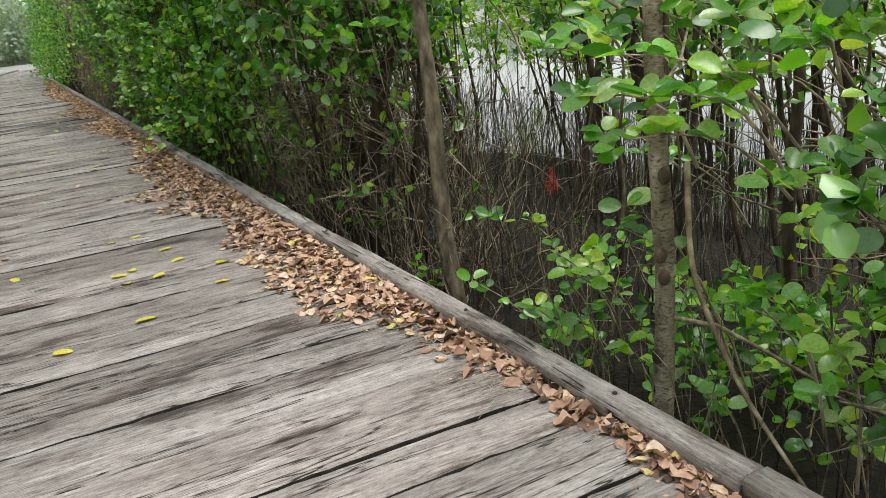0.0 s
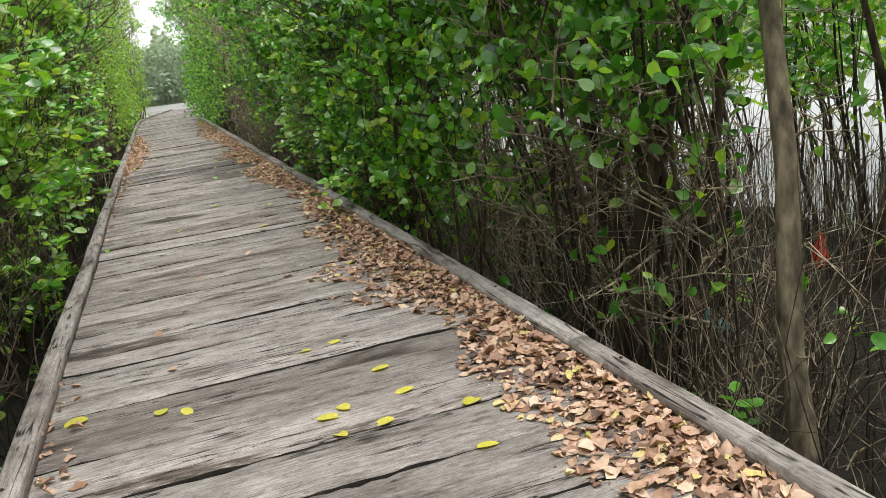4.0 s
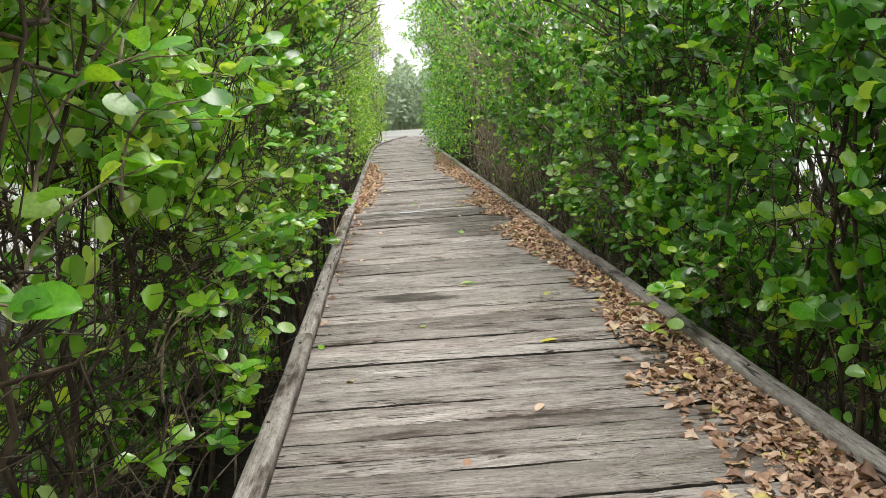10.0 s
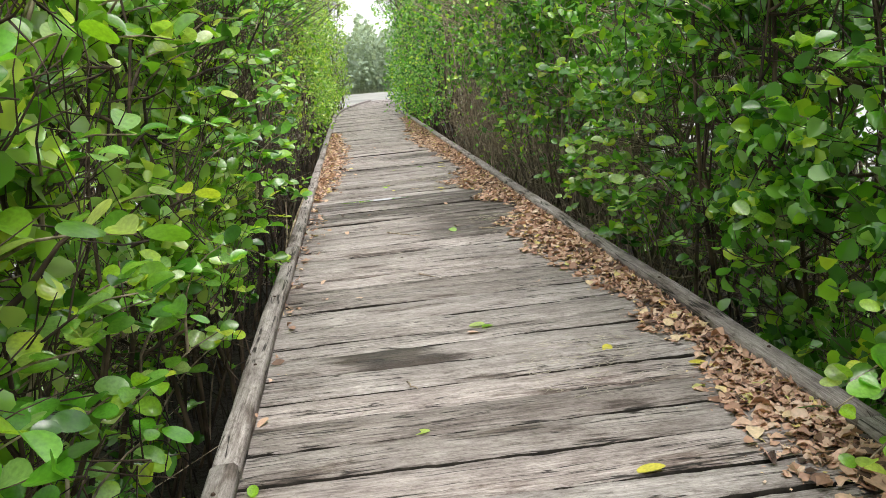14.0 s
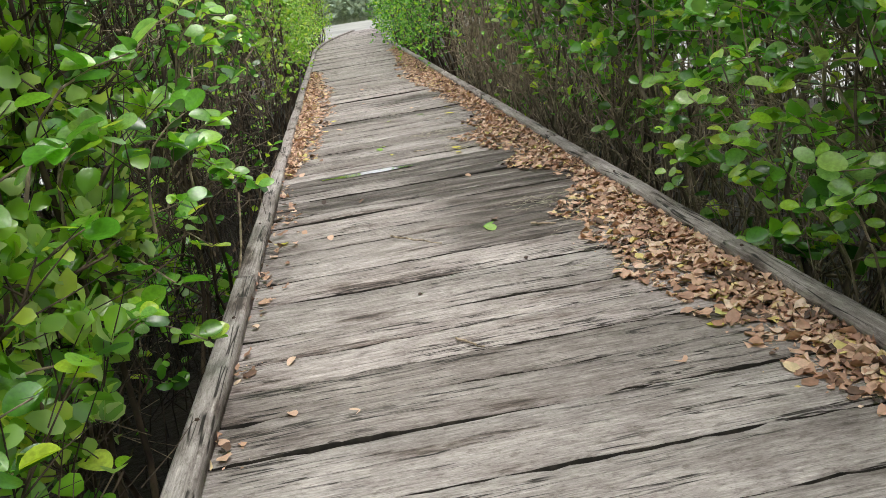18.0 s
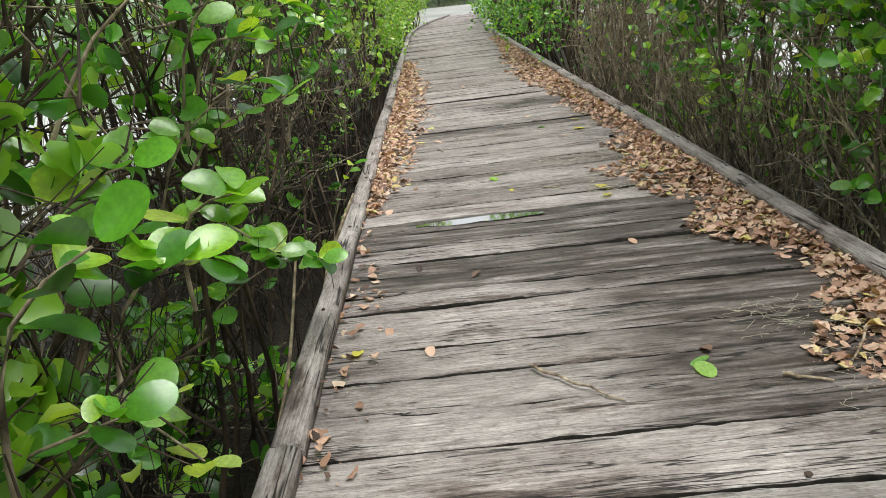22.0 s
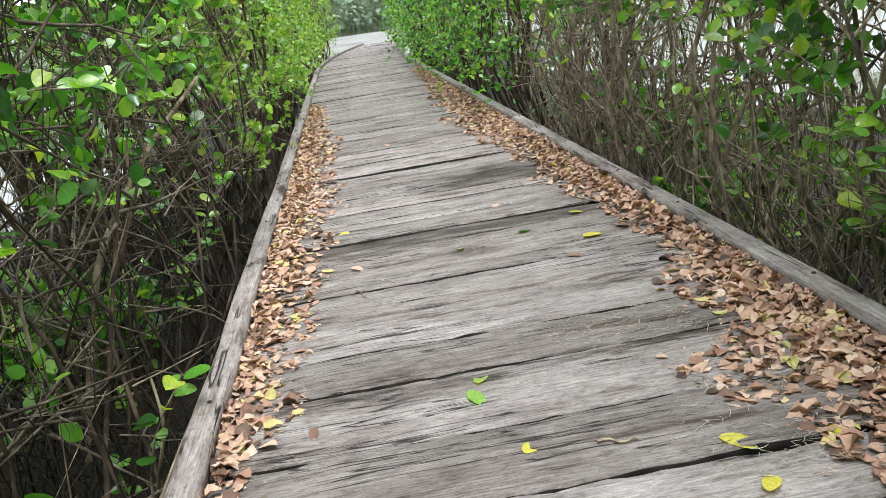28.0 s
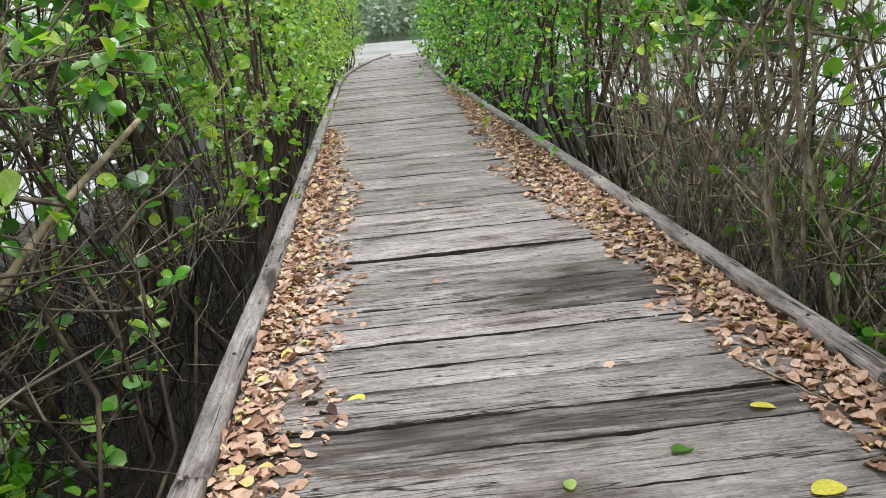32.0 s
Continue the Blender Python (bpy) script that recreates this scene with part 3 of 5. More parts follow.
    tw = t0[:, None] + td[:, None] * (tl[:, None] * tt[None])[..., None]
    tw[:, -1] += r.normal(0, 0.02, (ntt, 3))
    tw_r = 0.0034 * r.uniform(0.7, 1.3, (ntt, 1)) * (1 - 0.6 * tt)[None]
    # leaves
    nl = 7 if distant else 10
    size = size * (1.2 if distant else 1.1)
    lf = r.uniform(0.25, 1.05, (ntt, nl))
    lf[:, :3] = r.uniform(0.92, 1.02, (ntt, 3))
    lp = (t0[:, None] + td[:, None] * (tl[:, None] * lf)[..., None]).reshape(-1, 3)
    ld = np.repeat(td, nl, 0) * 0.55 + r.normal(0, 0.75, (len(lp), 3)) + np.array([0, 0, 0.15])
    lu = r.normal(0, 0.75, (len(lp), 3)) + np.array([-side * 0.4, -0.2, 0.7])
    ls = size * r.uniform(0.62, 1.25, len(lp))
    wx, wy, wz = lp[:, 0] + base.x - sh, lp[:, 1] + base.y, lp[:, 2] + base.z
    lim = np.where(wz < 0.35, 1.16, np.where(wz < 1.2, 1.14, np.where(wz < 2.1, 1.14, np.where(wy > 21, np.where(wz < 3.6, 1.0, 0.66), 0.85) if side < 0 else np.where(wy > 21, np.where(wz < 3.6, 0.68, 0.2), 0.6)))) + size
    lim = lim - (0.09 if side > 0 else 0.0) - np.where(wy > 22, 0.26 if side > 0 else 0.08, 0.0) * (wz < 2.1) - over
    if not apart:
        lim = lim + 0.09 * np.maximum(0.0, 0.5 + np.sin(2.3 * wy + 1.1 * wz + side) + np.sin(3.9 * wz - 1.3 * wy + 2.0 * side) + 0.6 * np.sin(6.1 * wy + 2.9 * wz)) * (wz < 2.3)
    drop = np.clip((wz - bare) / 0.5, 0.06, 1.0)
    leafy = r.random(ntt) < fill * 0.98
    twig_on = np.repeat(leafy, nl)
    keep = (wx * side > lim) & (r.random(len(lp)) < drop) & twig_on & (r.random(len(lp)) < 0.95)
    clump = np.sin(5.3 * wx + 2.2 * wz + 0.7 * wy) + np.sin(4.6 * wy - 1.9 * wx + 1.0) + np.sin(5.9 * wz + 1.6 * wy) + 0.5 * np.sin(11 * wy + 9 * wz)
    if not apart:
        keep &= r.random(len(lp)) < (np.clip(1.1 + 0.8 * clump, 0.12, 1.0) if distant else np.clip(1.05 + 0.9 * clump, 0.04, 1.0))

    def ok(lines, slack=0.0):
        lx, lz = (lines[:, :, 0] + base.x - sh) * side, lines[:, :, 2] + base.z
        return ((lx > np.where(lz < 2.1, 1.19 - slack, np.where((lz < 3.6) & (y > 21), 0.95, 0.25))) & (lz < 9)).all(1)
    g = ok(stem)
    if apart and stems > 2:
        sv, sf = tubes(stem[g], stem_r[g], 6)
        tagged(piece("stem_clump", mesh_from("stem_clump", sv, sf, bark, True), tree), kind="stuff")
    else:
        for line, rad in zip(stem[g], stem_r[g]):
            sv, sf = tubes(line[None], rad[None], 7)
            piece("stem", mesh_from("stem", sv, sf, bark, True), tree)
    g = ok(br, 0.08)
    bv, bf = tubes(br[g], br_r[g], 4)
    tagged(piece("branching", mesh_from("branching", bv, bf, twig, True), tree), kind="stuff")
    g = ok(tw, 0.12) & (leafy | (r.random(ntt) < 0.22)) & (r.random(ntt) < (0.4 if distant else 1.0))
    tv, tfc = tubes(tw[g], tw_r[g], 3)
    tagged(piece("twig_spray", mesh_from("twig_spray", tv, tfc, twig), tree), kind="stuff")
    cv, cf = leaves(lp[keep], ld[keep], lu[keep], ls[keep], r.normal(1.2, 1.4, int(keep.sum())), r.uniform(0.8, 1.1, int(keep.sum())), plain=distant)
    if len(cv):
        tagged(piece("crown", mesh_from("crown", cv, cf, leaf, True), tree, "round glossy green leaves"), kind="stuff")
    return tree


def row(side, y0, y1, step, x0, x1, height, seed, **kw):
    r = random.Random(seed)
    y, k = y0, 0
    while y < y1:
        mangrove(side * r.uniform(x0, x1), y + r.uniform(-0.25, 0.25) * step, height * r.uniform(0.85, 1.15), seed=seed * 1000 + k, **kw)
        y += step
        k += 1


# beside the deck, stretch by stretch
row(-1, -2.0, 4.0, 0.9, 1.6, 2.0, 2.8, 1, bare=0.0)
# Yellow-green leaves; the brighter colour also paints in light on this hedge.
row(-1, 4.2, 8.6, 0.66, 1.55, 1.9, 3.2, 2, leaf=LEAF_BRIGHT, bare=0.8, branches=14, twig=BARK, thick=0.013, wiggle=0.075)
row(-1, 12.2, 13.6, 0.65, 1.6, 1.95, 3.3, 24, bare=0.7, branches=11, fill=0.4, twig=BARK, thick=0.012, wiggle=0.08)
# The brighter leaf colour stands in for light on this stretch.
row(-1, 8.8, 12.0, 0.6, 1.5, 1.85, 3.4, 22, leaf=LEAF_BRIGHT, bare=0.15, branches=14, lean=0.35, twig=BARK, thick=0.013, wiggle=0.075)
row(-1, 13.8, 16.0, 0.8, 1.6, 2.0, 3.3, 21, slant=(0.1, 0.7), bare=0.85, fill=0.3, lean=0.4, twig=BARK, thick=0.011, wiggle=0.09)
row(-1, 16.2, 21.2, 0.65, 1.6, 2.3, 3.4, 3, slant=(0.1, 0.8), bare=0.5, fill=0.13, stems=5, thick=0.011, spread=1.3, wiggle=0.12, lean=0.3, twig=GREY_BARK, bark=BARK, rise=(-0.5, 0.9))
row(-1, 21.5, 42.0, 0.7, 1.5, 1.9, 5.8, 4, spread=1.1, bare=-0.4, leaf=LEAF_BRIGHT, size=0.062, branches=15, lean=0.7, rise=(-0.5, 0.8), over=0.18, wiggle=0.08)
row(1, -2.5, 1.4, 0.9, 1.9, 2.6, 3.0, 5, bare=0.2, fill=0.8)
row(1, 1.6, 4.2, 0.7, 2.5, 3.6, 3.2, 51, bare=0.3, fill=0.55, stems=3)
row(1, 5.0, 7.0, 0.5, 1.75, 2.3, 3.1, 6, bare=0.75, fill=0.8, wiggle=0.08, stems=5, thick=0.013)
row(1, 7.0, 11.2, 0.66, 1.55, 1.9, 3.4, 7, bare=0.1, fill=0.95, branches=14, lean=0.35, thick=0.013, wiggle=0.075, twig=BARK)
row(1, 11.7, 16.6, 0.6, 1.6, 2.2, 3.3, 8, slant=(0.1, 0.75), bare=0.5, fill=0.6, stems=6, spread=1.15, thick=0.013, bark=GREY_BARK, wiggle=0.09, lean=0.35, branches=11)
row(1, 16.8, 22.0, 0.55, 1.5, 2.2, 3.3, 86, slant=(0.1, 0.85), bare=0.8, fill=0.38, stems=6, spread=1.3, thick=0.015, bark=TWIG, wiggle=0.10, lean=0.3, branches=10, rise=(-0.2, 1.1))
row(1, 22.3, 46.0, 0.7, 1.5, 1.9, 6.2, 9, spread=1.1, bare=-0.4, size=0.062, branches=15, lean=0.85, rise=(-0.5, 0.8), over=0.32, wiggle=0.08)
# the rows behind
row(-1, -2.0, 13.0, 1.15, 2.8, 3.8, 3.9, 11, bare=1.0, stems=5, size=0.085, branches=8, fill=0.8)
row(-1, 13.0, 22.0, 1.1, 2.8, 3.8, 3.6, 15, bare=0.9, stems=5, size=0.07, branches=8, fill=0.3, wiggle=0.09, thick=0.014, twig=BARK, bark=BARK)
row(-1, 22.0, 34.0, 1.3, 2.8, 3.8, 3.8, 16, bare=0.5, stems=4, size=0.09, branches=8)
row(1, 5.0, 12.5, 1.15, 2.7, 3.8, 3.9, 12, bare=1.0, stems=5, size=0.085, branches=8, fill=0.7)
row(1, 12.5, 22.0, 1.1, 2.7, 3.6, 3.6, 17, slant=(0.1, 0.6), bare=1.0, stems=4, bark=BARK, twig=BARK, size=0.07, branches=7, fill=0.4, wiggle=0.08, thick=0.016)
row(1, 22.0, 40.0, 1.3, 2.7, 3.8, 4.0, 18, bare=0.6, stems=4, size=0.09, branches=8)
row(-1, -2.0, 36.0, 2.6, 9.0, 13.0, 4.0, 13, stems=2, bare=0.2, size=0.13, spread=1.6, leaf=LEAF_BRIGHT, branches=9)
row(1, -4.0, 36.0, 2.4, 9.0, 13.0, 4.0, 14, stems=2, bare=0.2, size=0.13, spread=1.6, leaf=LEAF_BRIGHT, branches=9)
row(1, -2.0, 6.5, 1.5, 6.2, 7.8, 3.6, 19, bare=0.5, size=0.09, spread=1.3, leaf=LEAF_BRIGHT, branches=9, fill=0.85)
row(1, 4.8, 11.0, 0.9, 4.6, 6.4, 3.5, 52, bare=0.35, size=0.08, fill=0.75, stems=5, branches=9)
row(1, 11.5, 22.0, 1.5, 4.4, 6.6, 3.6, 53, bare=1.1, size=0.08, fill=0.5, stems=5, branches=8, spread=1.2)
row(-1, 3.0, 22.0, 1.6, 4.6, 7.0, 3.6, 54, bare=0.8, size=0.08, fill=0.65, stems=5, branches=8)
# added high crowns, mostly unseen, shade undergrowth and close the hedges above eye level
SHADE_CROWN = dict(bare=1.9, stems=3, branches=13, size=0.09, spread=1.3, lean=0.15, thick=0.03, wiggle=0.09, fill=1.0, label="added tall mangrove whose dense crown of round leaves gives shade")
row(-1, 11.0, 22.0, 1.3, 2.0, 3.2, 4.3, 101, **SHADE_CROWN)
row(1, 5.6, 10.5, 1.3, 2.0, 3.2, 4.3, 102, **SHADE_CROWN)
row(1, 10.9, 16.0, 1.5, 2.2, 3.3, 4.3, 103, **dict(SHADE_CROWN, fill=0.3))
# the far side of the open water by the start
row(1, 0.5, 13.0, 1.1, 7.3, 8.8, 4.2, 104, bare=-0.1, stems=3, size=0.10, spread=1.3, leaf=LEAF_BRIGHT, branches=13)
# low bushes on the mud
LOW = dict(bare=-0.75, stems=4, branches=6, spread=0.75, thick=0.007, fill=0.6, size=0.07, lean=0.0, wiggle=0.07, label="low mangrove bush with small green leaves on the mud")
row(-1, 8.2, 13.5, 0.8, 1.7, 2.5, 0.35, 81, **LOW)
row(-1, 14.0, 21.5, 2.5, 1.9, 2.8, -0.2, 82, **LOW)
row(1, 1.4, 4.4, 1.5, 2.5, 3.2, -0.35, 83, **LOW)
row(1, 8.0, 12.0, 0.9, 1.7, 2.5, 0.2, 84, **LOW)
row(1, 12.4, 22.0, 1.6, 1.8, 2.8, 0.0, 85, **LOW)
# the open stand by the start: taller single trunks
for k, (tx, ty, th, tr) in enumerate(((2.09, 4.30, 3.9, 0.045), (1.93, 5.65, 3.8, 0.05), (2.06, 5.22, 3.6, 0.034), (4.3, 6.1, 4.0, 0.045), (4.25, 4.8, 4.0, 0.055), (3.3, 4.1, 3.8, 0.03), (2.9, 5.9, 3.7, 0.035), (3.9, 3.2, 3.9, 0.04), (4.9, 5.9, 4.2, 0.05), (3.1, 2.6, 3.6, 0.03))):
    mangrove(tx, ty, th, stems=1 if k == 0 else 2, spread=0.25 if k == 0 else 0.8, bare=0.9, fill=0.5, seed=9000 + k, lean=0.05, thick=tr, bark=TRUNK_BARK if k == 0 else BARK, branches=12, label="young mangrove tree with a slim brown trunk standing in mud")
for k, (tx, ty, th, tr) in enumerate(((-2.96, 20.2, 4.0, 0.06), (-2.27, 19.0, 3.8, 0.05), (-2.3, 21.8, 3.9, 0.055), (-3.05, 21.4, 4.1, 0.06), (-3.6, 9.6, 4.0, 0.05), (-2.2, 17.2, 3.6, 0.045))):
    mangrove(tx, ty, th, stems=2, spread=0.8, bare=0.9, fill=0.5, seed=9100 + k, lean=0.1, thick=tr, branches=12, bark=BARK, label="mangrove tree with a brown trunk among bare twigs")


def bank_trunk():
    """The pale trunk that leans beside the kerb near the start."""
    tree = tagged(new("mangrove_tree"), "pale mottled mangrove trunk with knots close beside the kerb", "tree", "mangroves along the boardwalk")
    tree.location = (1.485, 2.01, MUD - 0.05)
    t = np.linspace(0, 1, 40)
    line = np.stack([0.38 * (t - 0.4) ** 2 - 0.012 * np.sin(t * 17), 0.02 * np.sin(t * 12), t * 3.6], -1)
    rad = 0.041 - 0.02 * t + 0.0035 * np.sin(t * 57) * np.sin(t * 23)
    v, f = tubes(line[None], rad[None], 12)
    piece("trunk", mesh_from("trunk", v, f, MOTTLED, True), tree, "pale mottled bark")
    for k, (z, a) in enumerate(((1.18, 3.6), (1.10, 3.9), (1.45, 4.4), (0.8, 3.3))):
        i = z / 3.6
        c = np.array([np.interp(i, t, line[:, 0]), np.interp(i, t, line[:, 1]), z])
        bm = bmesh.new()
        bmesh.ops.create_icosphere(bm, subdivisions=2, radius=0.021, matrix=Matrix.Translation(c + 0.034 * np.array([math.cos(a), math.sin(a), 0])) @ Matrix.Diagonal((1, 1, 1.4, 1)))
        part("knot", bm, BARK, tree, "dark knot", True)
    for z0, a, ln, rise in ((0.95, 5.6, 1.1, -0.45), (1.9, 2.6, 0.9, 0.5), (2.0, 5.8, 0.9, 0.4), (1.6, 0.6, 0.8, 0.5), (2.3, 4.0, 0.7, 0.6)):
        p = np.linspace(0, 1, 7)
        l3 = np.stack([np.cos(a) * p * ln, np.sin(a) * p * ln, z0 + rise * p * ln + 0.04 * np.sin(p * 9)], -1)
        v, f = tubes(l3[None], (0.009 * (1 - 0.7 * p))[None], 6)
        piece("branch", mesh_from("branch", v, f, TWIG, True), tree)


bank_trunk()


def torn_bag(x, y, z):
    """A scrap of red plastic caught in the shoots."""
    m, n, l, p = material("red_plastic")
    a, _ = noise_node(n, l, 12.0, 4.0)
    r = ramp(n, [(0.35, (0.45, 0.03, 0.02)), (0.65, (0.75, 0.09, 0.06))])
    l.new(a.outputs["Fac"], r.inputs["Fac"])
    l.new(r.outputs["Color"], p.inputs["Base Color"])
    p.inputs["Roughness"].default_value = 0.4
    nu, nv = 14, 9
    v = []
    for j in range(nv):
        t = j / (nv - 1)
        for i in range(nu):
            q = 2 * math.pi * i / nu
            rad = (0.018 + 0.05 * math.sin(math.pi * t ** 1.4)) * (1 + 0.35 * noise.noise((math.cos(q) * 2, math.sin(q) * 2, t * 4)))
            v.append((rad * math.cos(q), 0.7 * rad * math.sin(q), 0.15 - 0.3 * t + 0.03 * noise.noise((i * 0.7, t * 3, 2)) * t))
    f = [(j * nu + i, j * nu + (i + 1) % nu, (j + 1) * nu + (i + 1) % nu, (j + 1) * nu + i) for j in range(nv - 1) for i in range(nu)]
    bag = tagged(piece("plastic_bag", mesh_from("plastic_bag", v, f, m, True)), "crumpled red plastic bag caught on a mangrove shoot", "bag")
    bag.location = (x, y, z)
    bag.scale = (1.15, 1.15, 1.15)
    shoot = tagged(new("bare_shoot"), "bare brown mangrove shoot with a bag caught on it", "shoot")
    t = np.linspace(0, 1, 6)
    line = np.stack([x + 0.03 + 0.05 * np.sin(t * 3), y + 0.04 * t, MUD - 0.1 + t * (z + 0.9 - MUD)], -1)
    v, f = tubes(line[None], (0.009 * (1 - 0.6 * t))[None], 6)
    piece("stem", mesh_from("stem", v, f, BARK, True), shoot)


torn_bag(4.28, 6.58, -0.64)


def cloth_scrap(x, y):
    """A faded teal rag half sunk in the mud."""
    m, n, l, p = material("teal_cloth")
    a, _ = noise_node(n, l, 14.0, 4.0)
    r = ramp(n, [(0.35, (0.03, 0.075, 0.075)), (0.65, (0.10, 0.20, 0.20))])
    l.new(a.outputs["Fac"], r.inputs["Fac"])
    l.new(r.outputs["Color"], p.inputs["Base Color"])
    p.inputs["Roughness"].default_value = 0.8
    k = 13
    v = []
    for j in range(k):
        for i in range(k):
            u, w = i / (k - 1) - 0.5, j / (k - 1) - 0.5
            d = math.hypot(u, w)
            v.append((0.30 * u + 0.04 * noise.noise((i * 0.6, j * 0.6, 1)), 0.24 * w, 0.20 * max(0.0, 0.55 - d) + 0.07 * noise.noise((u * 9, w * 9, 4))))
    f = [(j * k + i, j * k + i + 1, (j + 1) * k + i + 1, (j + 1) * k + i) for j in range(k - 1) for i in range(k - 1)]
    rag = tagged(piece("cloth_rag", mesh_from("cloth_rag", v, f, m, True)), "faded teal cloth rag lying on the mud", "rag")
    rag.location = (x, y, ground_height(x, y) + 0.03)


cloth_scrap(2.66, 5.92)


# ---- undergrowth ----
def sticks(name, label, count, where, length, lean, radius, mat, seed, curve=0.05, bits=7, sides=4):
    """Thin bare shoots; where(r, n) gives their feet."""
    r = np.random.default_rng(seed)
    foot = where(r, count)
    n = len(foot)
    L = r.uniform(*length, n)
    a, t = r.uniform(0, 2 * np.pi, n), np.abs(r.normal(0, lean, n))
    d = np.stack([np.cos(a) * np.sin(t), np.sin(a) * np.sin(t), np.cos(t)], -1)
    p = np.linspace(0, 1, bits)
    line = foot[:, None] + d[:, None] * (L[:, None] * p[None])[..., None]
    line[:, 1:] += (r.normal(0, curve, (n, bits - 1, 3)) * L[:, None, None]).cumsum(1) * 0.42
    ok = (np.abs(line[:, :, 0]) > 1.2).all(1)
    off = (foot[:, 0] + 0.45) * 0.785 - (foot[:, 1] - 0.6) * 0.62
    ok &= ~((foot[:, 1] < 7.5) & (foot[:, 0] > 2.3) & (L > 0.5) & (off > 0.4) & (off < 1.6) & (r.random(n) < 0.8))
    ok &= ~((foot[:, 1] < 6.1) & (L > 0.55) & (np.abs((foot[:, 0] + 0.45) * 0.785 - (foot[:, 1] - 0.6) * 0.62) < 0.14))
    rad = r.uniform(*radius, (n, 1)) * (1 - 0.7 * p)[None]
    v, f = tubes(line[ok], rad[ok], sides)
    return tagged(piece(name, mesh_from(name, v, f, mat)), label, "undergrowth", kind="stuff")


def strip(side, y0, y1, x0, x1, power=1.0):
    def where(r, n):
        x = side * (x0 + (x1 - x0) * r.random(n) ** power)
        y = r.uniform(y0, y1, n)
        return np.stack([x, y, np.full(n, MUD - 0.06)], -1)
    return where


sticks("brushwood", "tangle of bare brown shoots under the mangroves", 800, strip(1, 4.6, 12.5, 1.35, 3.2), (0.5, 1.5), 0.6, (0.002, 0.007), TWIG, 31, 0.12)
sticks("brushwood", "tangle of bare brown shoots under the mangroves", 420, strip(1, 12.0, 24.0, 1.5, 3.6), (0.8, 2.4), 0.55, (0.004, 0.010), GREY_BARK, 32, 0.12)
sticks("brushwood", "tangle of bare brown shoots under the mangroves", 300, strip(1, 12.0, 22.3, 1.32, 2.0), (0.9, 2.4), 0.4, (0.004, 0.011), TWIG, 41, 0.11)
sticks("brushwood", "tangle of bare brown shoots under the mangroves", 420, strip(-1, 13.0, 22.0, 1.4, 2.8), (0.9, 2.2), 0.9, (0.003, 0.007), SHADED_BARK, 42, 0.2)
sticks("brushwood", "tangle of bare brown shoots under the mangroves", 380, strip(1, 3.0, 8.0, 1.5, 3.6), (1.0, 2.4), 0.75, (0.002, 0.006), BARK, 43, 0.16)
sticks("brushwood", "tangle of bare brown shoots under the mangroves", 300, strip(1, 3.0, 9.0, 1.4, 3.2), (0.8, 2.0), 0.8, (0.002, 0.005), TWIG, 46, 0.14)
sticks("brushwood", "tangle of bare brown shoots under the mangroves", 750, strip(-1, 13.0, 23.0, 1.4, 3.6), (0.5, 1.6), 0.75, (0.002, 0.007), SHADED_BARK, 33, 0.16)
sticks("brushwood", "tangle of bare brown shoots under the mangroves", 700, strip(-1, -1.0, 13.5, 1.4, 3.4), (0.5, 1.4), 0.5, (0.002, 0.007), SHADED_BARK, 34, 0.12)
sticks("brushwood", "tangle of bare brown shoots under the mangroves", 500, strip(1, -1.0, 5.0, 1.4, 4.0), (0.4, 1.2), 0.5, (0.003, 0.006), TWIG, 35, 0.12)
sticks("brushwood", "tangle of bare brown shoots under the mangroves", 350, strip(1, 12.0, 23.0, 1.35, 2.6), (0.3, 0.9), 1.0, (0.002, 0.004), BARK, 38, 0.2)
sticks("brushwood", "tangle of bare brown shoots under the mangroves", 350, strip(-1, 13.0, 23.0, 1.4, 3.0), (0.3, 0.9), 1.0, (0.002, 0.004), SHADED_BARK, 39, 0.2)
sticks("brushwood", "tangle of bare brown shoots under the mangroves", 260, strip(1, 3.0, 10.0, 3.0, 6.0), (0.6, 1.8), 0.4, (0.003, 0.007), BARK, 40, 0.1)
sticks("brushwood", "tangle of bare brown shoots under the mangroves", 160, strip(1, 15.5, 22.3, 1.32, 1.9), (1.2, 2.6), 0.85, (0.004, 0.009), TWIG, 45, 0.14)
sticks("root_field", "thin upright mangrove roots in the mud", 6000, strip(1, -2.0, 24.0, 1.3, 8.5), (0.15, 0.5), 0.10, (0.003, 0.008), SHADED_BARK, 36, 0.02, 3, 3)
sticks("root_field", "thin upright mangrove roots in the mud", 3500, strip(-1, -2.0, 24.0, 1.3, 7.5), (0.15, 0.5), 0.10, (0.003, 0.008), SHADED_BARK, 37, 0.02, 3, 3)


sticks("root_field", "thin upright mangrove roots in the mud", 1400, strip(1, 0.5, 8.0, 4.0, 6.2), (0.12, 0.4), 0.15, (0.003, 0.009), SHADED_BARK, 44, 0.03, 3, 3)


def fine_leaf_mesh(mat, name, droop=0.10, fold=0.16):
    n = 9
    t = 0.5 - 0.5 * np.cos(np.linspace(0, np.pi, n))
    w = 0.38 * np.sqrt(np.maximum(0.0, 4 * t ** 1.12 * (1 - t ** 1.12)))
    w[0], w[-1] = 0.02, 0.02
    v = []
    for a, b in zip(t, w):
        z = -droop * a * a
        v += [(a, -b, z + fold * b), (a, 0, z), (a, b, z + fold * b)]
    f = [q for i in range(n - 1) for q in ((3 * i, 3 * i + 3, 3 * i + 4, 3 * i + 1), (3 * i + 1, 3 * i + 4, 3 * i + 5, 3 * i + 2))]
    return mesh_from(name, v, f, mat, True)


